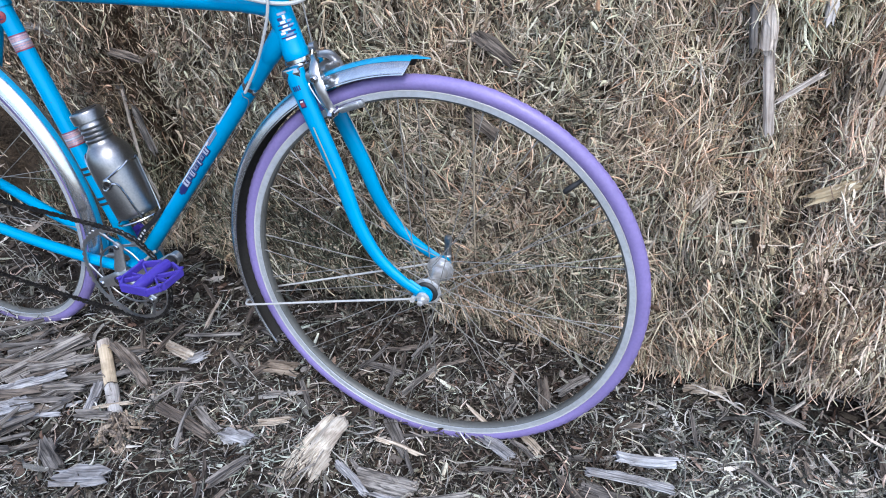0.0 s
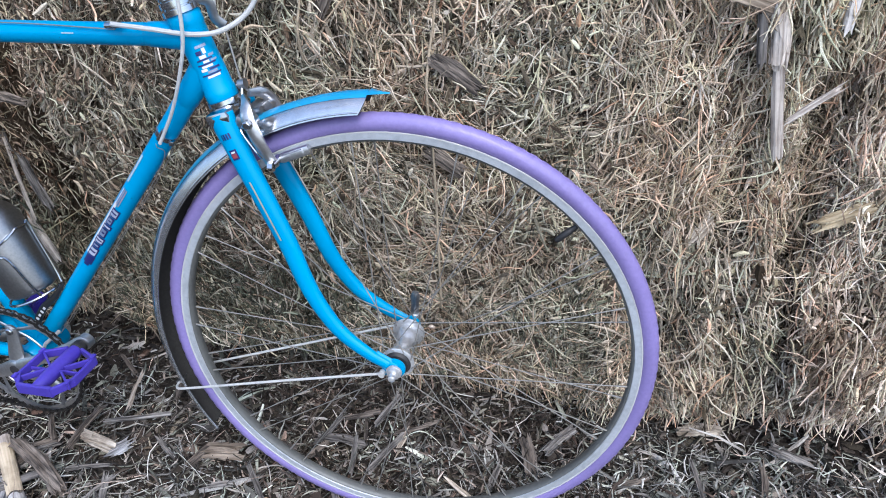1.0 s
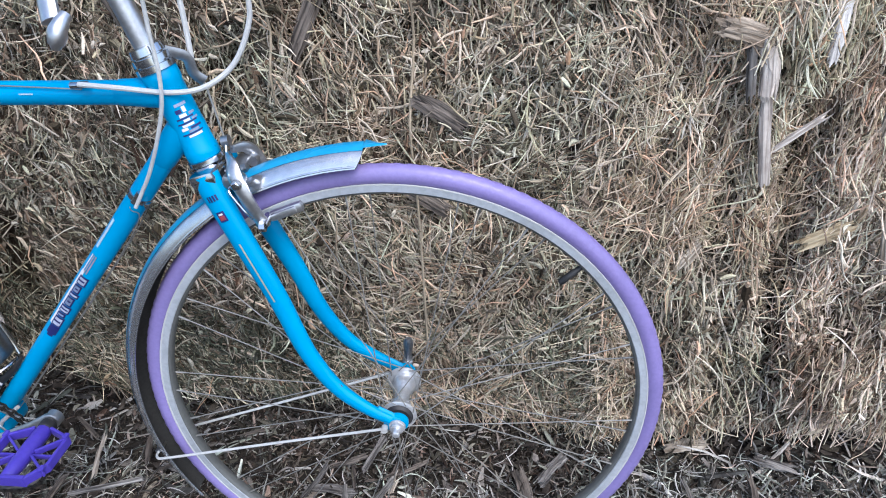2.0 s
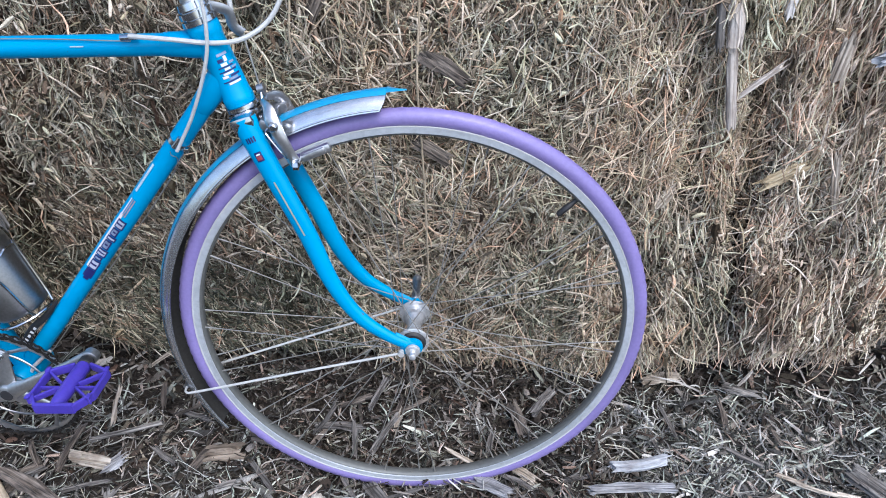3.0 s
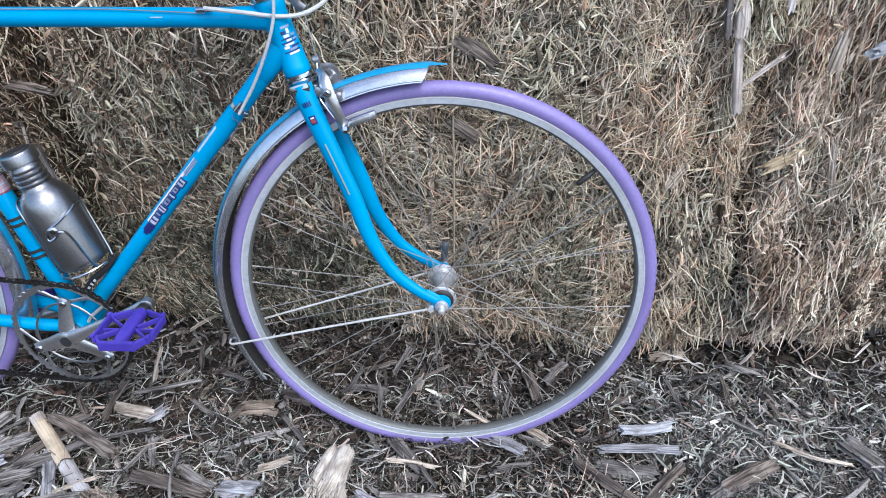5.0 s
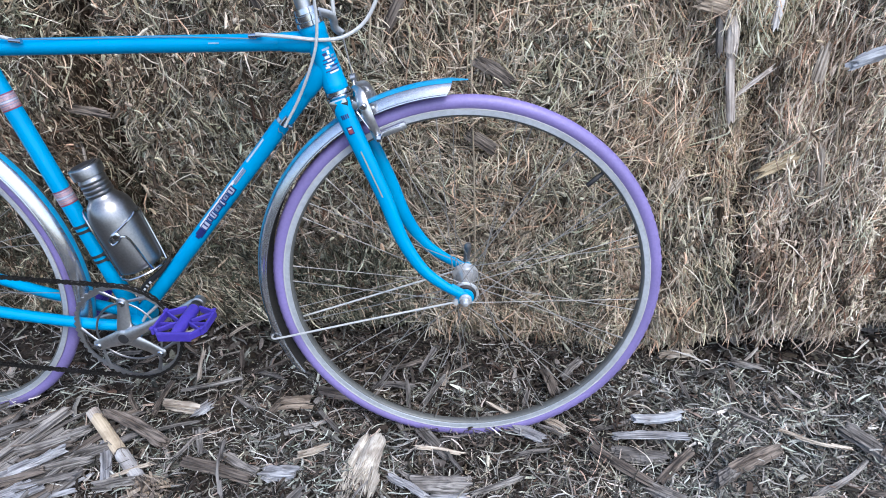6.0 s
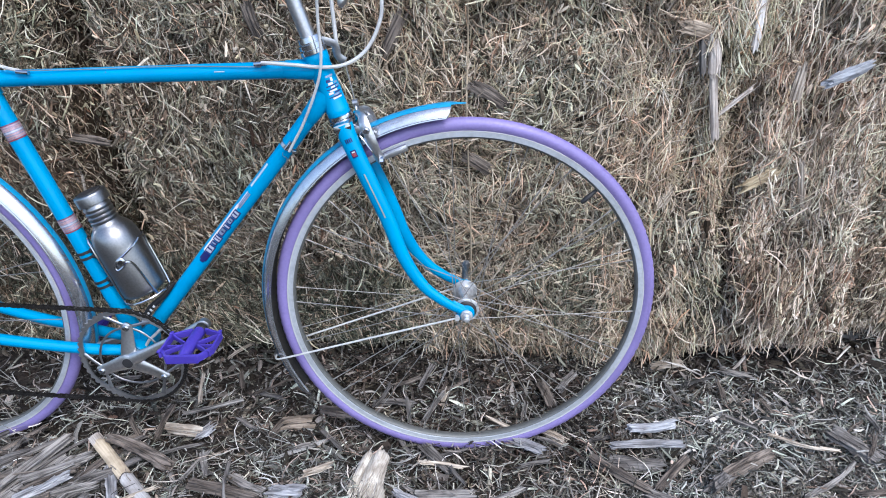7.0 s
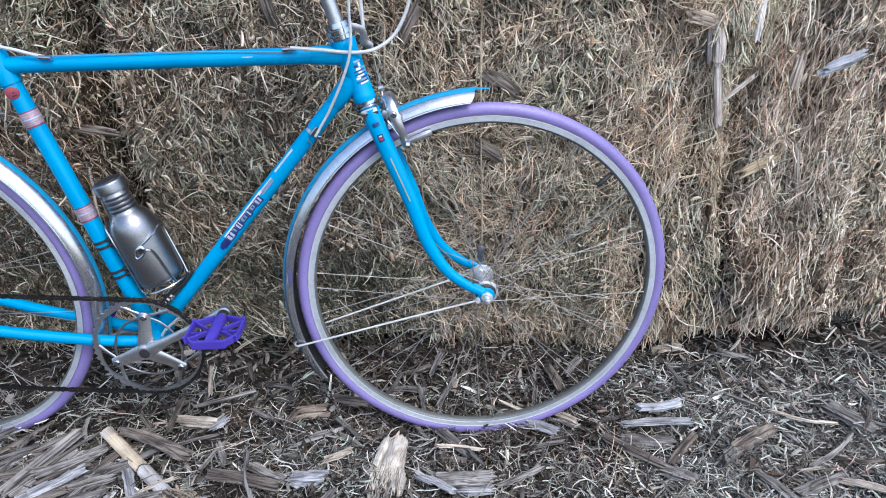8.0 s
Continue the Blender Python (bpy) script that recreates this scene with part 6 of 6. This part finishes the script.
lying("wood_chip", (0.159, 0.026), (0.191, 0.003), 0.012, 0.010, STALK_PALE, 526, "pale chip beside the tyre", "wood chip", G1, 0.30, 0.002)
lying("stick", (-0.188, 0.082), (-0.113, 0.083), 0.014, 0.009, STALK_GREY, 527, "grey stick lying inside the wheel", "stick", G1, 0.30, 0.002)
lying("stick", (-0.080, 0.041), (-0.049, 0.109), 0.011, 0.010, STALK_GREY, 528, "split grey stick lying inside the wheel", "stick", G1, 0.30, 0.004)
lying("wood_chip", (0.115, 0.059), (0.120, 0.091), 0.009, 0.009, STALK_GREY, 529, "small grey chip inside the wheel", "wood chip", G1, 0.30, 0.002)
lying("wood_chip", (0.151, 0.154), (0.170, 0.099), 0.017, 0.010, STALK_BROWN, 530, "brown chip inside the wheel", "wood chip", G1, 0.30, 0.002)
lying("wood_chip", (0.194, 0.140), (0.230, 0.200), 0.013, 0.010, STALK_GREY, 531, "grey chip inside the wheel", "wood chip", G1, 0.30, 0.002)
lying("wood_piece", (-0.282, -0.130), (-0.247, -0.104), 0.010, 0.010, STALK_PALE, 532, "short cream stalk stub on the mulch", "wood piece", G1, 0.30, 0.008)
lying("stick", (0.032, -0.162), (0.109, -0.126), 0.008, 0.009, STALK_GREY, 533, "long crooked grey stick on the mulch", "stick", G1, 0.30, 0.008)
lying("wood_piece", (-0.292, 0.054), (-0.219, 0.048), 0.020, 0.014, STALK_BROWN, 534, "brown split stalk under the tyre", "wood piece", G1, 0.30, 0.002)
lying("wood_chip", (0.321, 0.032), (0.412, 0.062), 0.019, 0.014, STALK_BLUE, 535, "pale blue-white wood chip on the mulch", "wood chip", G1, 0.14, 0.012, 0.2)
lying("wood_piece", (0.282, -0.022), (0.416, -0.003), 0.015, 0.012, STALK_BLUEGREY, 536, "long blue-grey split stick on the mulch", "wood piece", G1, 0.30, 0.012)
lying("bark_piece", (0.454, -0.093), (0.582, 0.006), 0.020, 0.020, STALK_BROWN, 537, "knobbly brown-grey bark piece on the mulch", "bark piece", G1, 0.30, 0.002)
lying("bark_piece", (0.451, -0.097), (0.480, -0.075), 0.020, 0.022, STALK_GREY, 538, "broken end of a bark piece", "bark piece", G1, 0.30, 0.002)
lying("wood_piece", (0.278, -0.040), (0.373, -0.044), 0.026, 0.010, STALK_DARKGREY, 539, "dark flat slab under sticks", "wood piece", G1, 0.30, -0.004)
lying("wood_piece", (0.354, -0.102), (0.420, -0.021), 0.014, 0.010, STALK_BROWN, 540, "brown split slab on the mulch", "wood piece", G1, 0.30, 0.002)
lying("wood_piece", (0.341, -0.117), (0.388, -0.135), 0.023, 0.018, STALK_GREY, 541, "short grey stalk stub on the mulch", "wood piece", G1, 0.30, 0.000)
lying("stick", (0.242, -0.039), (0.339, -0.112), 0.014, 0.012, STALK_BROWN, 542, "long gnarled brown stick on the mulch", "stick", G1, 0.30, 0.004)
lying("wood_chip", (0.402, 0.253), (0.465, 0.268), 0.015, 0.009, STALK_PALE, 543, "pale chip at the foot of a bale", "wood chip", G1, 0.30, 0.004)
lying("wood_piece", (0.713, 0.064), (0.765, -0.005), 0.028, 0.014, STALK_GREY, 544, "long grey stalk half buried in litter", "wood piece", G1, 0.30, 0.000)
lying("stick", (0.612, -0.104), (0.729, -0.014), 0.007, 0.008, STALK_GREY, 545, "thin crooked grey stick on the mulch", "stick", G1, 0.30, 0.010)
lying("stick", (0.597, 0.053), (0.714, 0.015), 0.005, 0.005, STALK_PALE, 546, "long thin pale twig on the mulch", "stick", G1, 0.15, 0.014)
lying("wood_chip", (0.549, 0.252), (0.605, 0.234), 0.015, 0.008, STALK_GREY, 547, "thin grey chip on the mulch", "wood chip", G1, 0.30, 0.002)

lying("stalk_piece", (0.510, -0.125), (0.553, -0.172), 0.017, 0.014, STALK_GREY, 548, "grey-brown stalk piece half sunk in litter", "stalk", G1, 0.30, 0.002)
lying("stalk_piece", (0.570, -0.166), (0.666, -0.120), 0.018, 0.014, STALK_GREY, 549, "long grey-brown stalk among straw litter", "stalk", G1, 0.30, 0.004)
lying("stick", (0.658, -0.130), (0.740, -0.170), 0.010, 0.009, STALK_PALE, 550, "pale bent stick among straw litter", "stick", G1, 0.30, 0.010)
lying("stalk_piece", (-0.845, -0.205), (-0.772, -0.055), 0.020, 0.014, STALK_GREY, 551, "long weathered stalk on top of a heap", "stalk", G1, 0.26, 0.010)
lying("stalk_piece", (-0.803, -0.167), (-0.703, -0.103), 0.016, 0.012, STALK_GREY, 552, "long grey stalk on top of a heap", "stalk", G1, 0.26, 0.012)
lying("wood_piece", (-0.537, -0.348), (-0.477, -0.313), 0.030, 0.014, STALK_BLUEGREY, 553, "layered blue-grey slab of wood on the mulch", "wood piece", G1, 0.30, 0.002)
lying("stick", (-0.290, -0.267), (-0.257, -0.208), 0.014, 0.011, STALK_GREY, 554, "short grey-brown stick on the mulch", "stick", G1, 0.30, 0.004)
lying("stalk_piece", (-0.790, -0.212), (-0.714, -0.160), 0.015, 0.011, STALK_BLUEGREY, 555, "blue-grey stalk on top of a heap", "stalk", G1, 0.26, 0.014)
lying("stalk_piece", (-0.752, -0.219), (-0.655, -0.178), 0.015, 0.011, STALK_GREY, 556, "grey fibrous stalk on top of a heap", "stalk", G1, 0.26, 0.010)
lying("wood_piece", (-0.620, -0.300), (-0.560, -0.330), 0.022, 0.012, STALK_DARKGREY, 557, "dark grey slab sunk in the mulch", "wood piece", G1, 0.30, 0.000)

# heap of shredded stalks in the foreground
rnd = random.Random(21)
for k in range(120):
    cx, cy = rnd.uniform(-1.08, -0.66), rnd.uniform(-0.38, -0.075)
    turn = radians(rnd.gauss(38, 20))
    ln = rnd.uniform(0.06, 0.20)
    dx, dy = math.cos(turn) * ln / 2, math.sin(turn) * ln / 2
    lying("stalk_shred", (cx - dx, cy - dy), (cx + dx, cy + dy), rnd.choice((0.003, 0.005, 0.007, 0.009, 0.014)) * rnd.uniform(0.8, 1.25), rnd.uniform(0.004, 0.009), rnd.choice((STALK_GREY, STALK_DARKGREY, STALK_DARKGREY, STALK_DARKGREY, STALK_BROWN, STALK_BROWN, STALK_BLUEGREY)), 1000 + k,
          "grey fibrous shred of dried stalk in a heap", "stalk", "heap of shredded stalks", 0.24, rnd.uniform(-0.008, 0.016), 0.45)
for k in range(110):
    cx, cy = rnd.uniform(-0.75, 0.95), rnd.uniform(-0.42, 0.24)
    if (-0.34 < cy < -0.02 and cx < -0.60) or (-0.24 < cx < -0.08 and -0.25 < cy < -0.03):
        continue
    turn = rnd.uniform(0, math.pi)
    ln = rnd.uniform(0.022, 0.075)
    dx, dy = math.cos(turn) * ln / 2, math.sin(turn) * ln / 2
    lying("stalk_shred", (cx - dx, cy - dy), (cx + dx, cy + dy), rnd.uniform(0.0035, 0.009), rnd.uniform(0.003, 0.006), rnd.choice((STALK_GREY, STALK_BROWN, STALK_DARKGREY, STALK_PALE if k % 4 == 0 else STALK_BROWN)), 300 + k,
          "small weathered stalk shred lying on mulch", "stalk", "scattered stalk shreds", 0.3, rnd.uniform(0.0, 0.014), 0.6)


def husk(p0, p1, seed):
    """A dry husk: two ribbed blades with a rounded butt, frayed into fibres at the other end."""
    rnd_ = random.Random(seed)
    thing = tagged(new("corn_husk"), "frayed cream corn husk lying on the mulch", "corn husk", G1)
    thing.matrix_world = Matrix.Translation((*p0, float(ground_z(*p0)) + 0.012)) @ Matrix.Rotation(math.atan2(p1[1] - p0[1], p1[0] - p0[0]), 4, "Z")
    ln = math.hypot(p1[0] - p0[0], p1[1] - p0[1])

    def blade(length, w0, w1, y0, y1, z0, dome, sweep):
        bm = bmesh.new()
        n, m_ = 16, 20
        top, low = [], []
        frays = [rnd_.uniform(0.50, 1.0) if q_ % 2 else rnd_.uniform(0.8, 1.05) for q_ in range(m_ + 1)]
        ribs = [rnd_.uniform(-0.0006, 0.0006) for _ in range(m_ + 1)]
        for i in range(n + 1):
            u = i / n
            half = (w0 + (w1 - w0) * u) * (1 - 0.75 * max(0, 1 - u * 9) ** 2)
            rt, rl = [], []
            for k in range(m_ + 1):
                v = 2 * k / m_ - 1
                x = length * u * (1 - (1 - frays[k]) * u ** 2)
                y = y0 + (y1 - y0) * u + sweep * u * u + half * v
                z = z0 * (1 - 0.75 * u) - 0.012 * max(0, 1 - 6 * u) ** 2 + dome * (1 - v * v) * (1 - 0.6 * u) + ribs[k] * min(1, u * 2)
                rt.append(bm.verts.new((x, y, z)))
                rl.append(bm.verts.new((x, y, z - 0.0035 * (1 - 0.6 * u))))
            top.append(rt)
            low.append(rl)
        for g, flip in ((top, False), (low, True)):
            for q0, q1 in zip(g, g[1:]):
                for k in range(m_):
                    f = (q0[k], q0[k + 1], q1[k + 1], q1[k])
                    bm.faces.new(f[::-1] if flip else f)
        for k in range(m_):
            bm.faces.new((top[0][k], low[0][k], low[0][k + 1], top[0][k + 1]))
            bm.faces.new((top[-1][k], top[-1][k + 1], low[-1][k + 1], low[-1][k]))
        for i in range(n):
            bm.faces.new((top[i][0], top[i + 1][0], low[i + 1][0], low[i][0]))
            bm.faces.new((top[i][-1], low[i][-1], low[i + 1][-1], top[i + 1][-1]))
        part("husk_blade", bm, HUSK, thing)

    blade(ln * 1.0, 0.017, 0.019, 0.010, 0.000, 0.036, 0.014, -0.002)
    blade(ln * 0.97, 0.0095, 0.012, -0.016, -0.020, 0.031, 0.010, -0.006)
    blade(ln * 0.86, 0.008, 0.010, 0.016, 0.024, 0.038, 0.006, 0.006)
    blade(ln * 0.85, 0.005, 0.006, 0.004, 0.010, 0.046, 0.004, 0.002)
    for k in range(40):
        bm = bmesh.new()
        y = rnd_.uniform(-0.026, 0.026)
        x = ln * rnd_.uniform(0.25, 0.7)
        l_ = rnd_.uniform(0.04, 0.085)
        yy = y * 0.6 + rnd_.uniform(-0.016, 0.018)
        pts = [(x, y, 0.022), (x + l_ * 0.5, (y + yy) / 2, 0.020 + rnd_.uniform(-0.003, 0.008)), (x + l_, yy, 0.006 + rnd_.uniform(0, 0.012))]
        tube(bm, glide(pts, 4), [0.0020] * 5 + [0.0015, 0.0013, 0.001, 0.0006], 5, 0.5)
        part("husk_fibre", bm, HUSK if k % 3 else STALK_GREY, thing)


husk((-0.158, -0.061), (-0.186, -0.207), 5)

# pieces caught in the faces of the bales
caught("corn_stalk", (0.407, 0.690), (0.432, 0.566), 0.0128, 0.011, STALK_TAN, 30, "long pale grey corn stalk hanging on the bale", "corn stalk", 0, 0.219, 0.12, 0.5)
caught("corn_stalk", (0.393, 0.746), (0.403, 0.690), 0.0190, 0.012, STALK_TAN, 31, "pale split slab of corn stalk on the bale", "corn stalk", 0, 0.206, 0.08, 0.12)
caught("corn_stalk", (0.378, 0.744), (0.388, 0.688), 0.0110, 0.010, STALK_DARKGREY, 61, "dark grey split half of a corn stalk on the bale", "corn stalk", 0, 0.208, 0.08, 0.2)
caught("dry_leaf", (0.346, 0.765), (0.392, 0.752), 0.021, 0.007, STALK_LEAF, 32, "brown curled dry leaf in the bale", "leaf", 0, 0.205, 0.18, 0.7)
caught("corn_stalk", (0.465, 0.804), (0.468, 0.732), 0.0140, 0.009, STALK_WHITE, 33, "grey stalk end hanging from the bale", "corn stalk", 0, 0.220, 0.14, 0.9)
caught("husk_flake", (0.604, 0.673), (0.662, 0.702), 0.019, 0.007, STALK_BLUE, 34, "silvery blue husk flake on the bale", "husk", 0, 0.225, 0.42, 0.8)
caught("husk_flake", (0.556, 0.691), (0.554, 0.642), 0.017, 0.007, STALK_PALE, 35, "pale husk flake in the bale", "husk", 0, 0.222, 0.2, 0.5)
caught("corn_stalk", (0.440, 0.620), (0.478, 0.658), 0.0072, 0.006, STALK_TAN, 36, "short grey stick in the bale", "stick", 0, 0.220, 0.12, 0.5)
caught("husk_flake", (0.512, 0.459), (0.560, 0.492), 0.018, 0.008, STALK_GOLD, 37, "yellow dry husk leaf in the bale", "husk", 0.060)
caught("husk_flake", (0.605, 0.511), (0.625, 0.429), 0.010, 0.006, STALK_PALE, 38, "pale upright husk strip in the bale", "husk", 0.056)
caught("wood_piece", (0.000, 0.653), (0.052, 0.620), 0.020, 0.010, STALK_BROWN, 39, "dark brown wood chip stuck in the bale", "wood chip", 0.046)
caught("stick", (-0.780, 0.530), (-0.712, 0.521), 0.013, 0.010, STALK_BROWN, 40, "brown stick lying across the gap between bales", "stick", 0.02, 0.240)
caught("corn_stalk", (-0.800, 0.445), (-0.806, 0.365), 0.014, 0.010, STALK_GREY, 41, "short grey corn stalk at the gap between bales", "corn stalk", 0.02, 0.250)
caught("corn_stalk", (-0.782, 0.405), (-0.762, 0.306), 0.018, 0.012, STALK_GREY, 42, "grey-brown corn stalk standing in the gap between bales", "corn stalk", 0.02, 0.255)
caught("corn_stalk", (-0.808, 0.276), (-0.782, 0.190), 0.018, 0.012, STALK_TAN, 47, "pale grey corn stalk standing in the gap between bales", "corn stalk", 0.02, 0.245)
caught("stick", (-0.786, 0.445), (-0.792, 0.278), 0.005, 0.005, STALK_TAN, 48, "thin pale stick standing in the gap between bales", "stick", 0.02, 0.240)
caught("stick", (-0.960, 0.568), (-0.896, 0.560), 0.012, 0.010, STALK_GREY, 49, "grey stick end lying on the bale", "stick", 0.02, 0.215)
caught("husk_flake", (0.36, 0.42), (0.375, 0.45), 0.016, 0.006, STALK_PALE, 43, "small pale husk flake in the bale", "husk", 0.036)
caught("wood_piece", (-0.02, 0.52), (0.03, 0.49), 0.018, 0.008, STALK_BROWN, 44, "brown husk piece in the bale", "husk", 0.036)
caught("husk_flake", (-0.13, 0.77), (-0.16, 0.71), 0.018, 0.008, STALK_BROWN, 45, "brown husk leaf in the bale", "husk", 0.036)
caught("husk_flake", (-0.40, 0.78), (-0.385, 0.73), 0.018, 0.006, STALK_BROWN, 46, "dark curled leaf in the bale", "leaf", 0.036)


# baling twine hanging down the faces
def twine(x_top, z_top, x_low, z_low):
    bale = next(b for b in BALES if b[0] <= x_top <= b[1])
    pts = []
    for i in range(9):
        u = i / 8
        x, z = x_top + (x_low - x_top) * u, z_top + (z_low - z_top) * u
        pts.append((x + 0.002 * math.sin(9 * u), float(face_y(bale, x, z)) - 0.034, z))
    ob = part("baling_twine", tube(bmesh.new(), glide(pts, 3), 0.0018, 6), TWINE, None, "thin tan baling twine hanging down the bale")
    tagged(ob, "", "twine", "baling twine")


twine(-0.186, 1.0, -0.191, 0.64)
twine(-0.022, 1.0, 0.000, 0.25)
twine(0.560, 0.95, 0.636, 0.495)
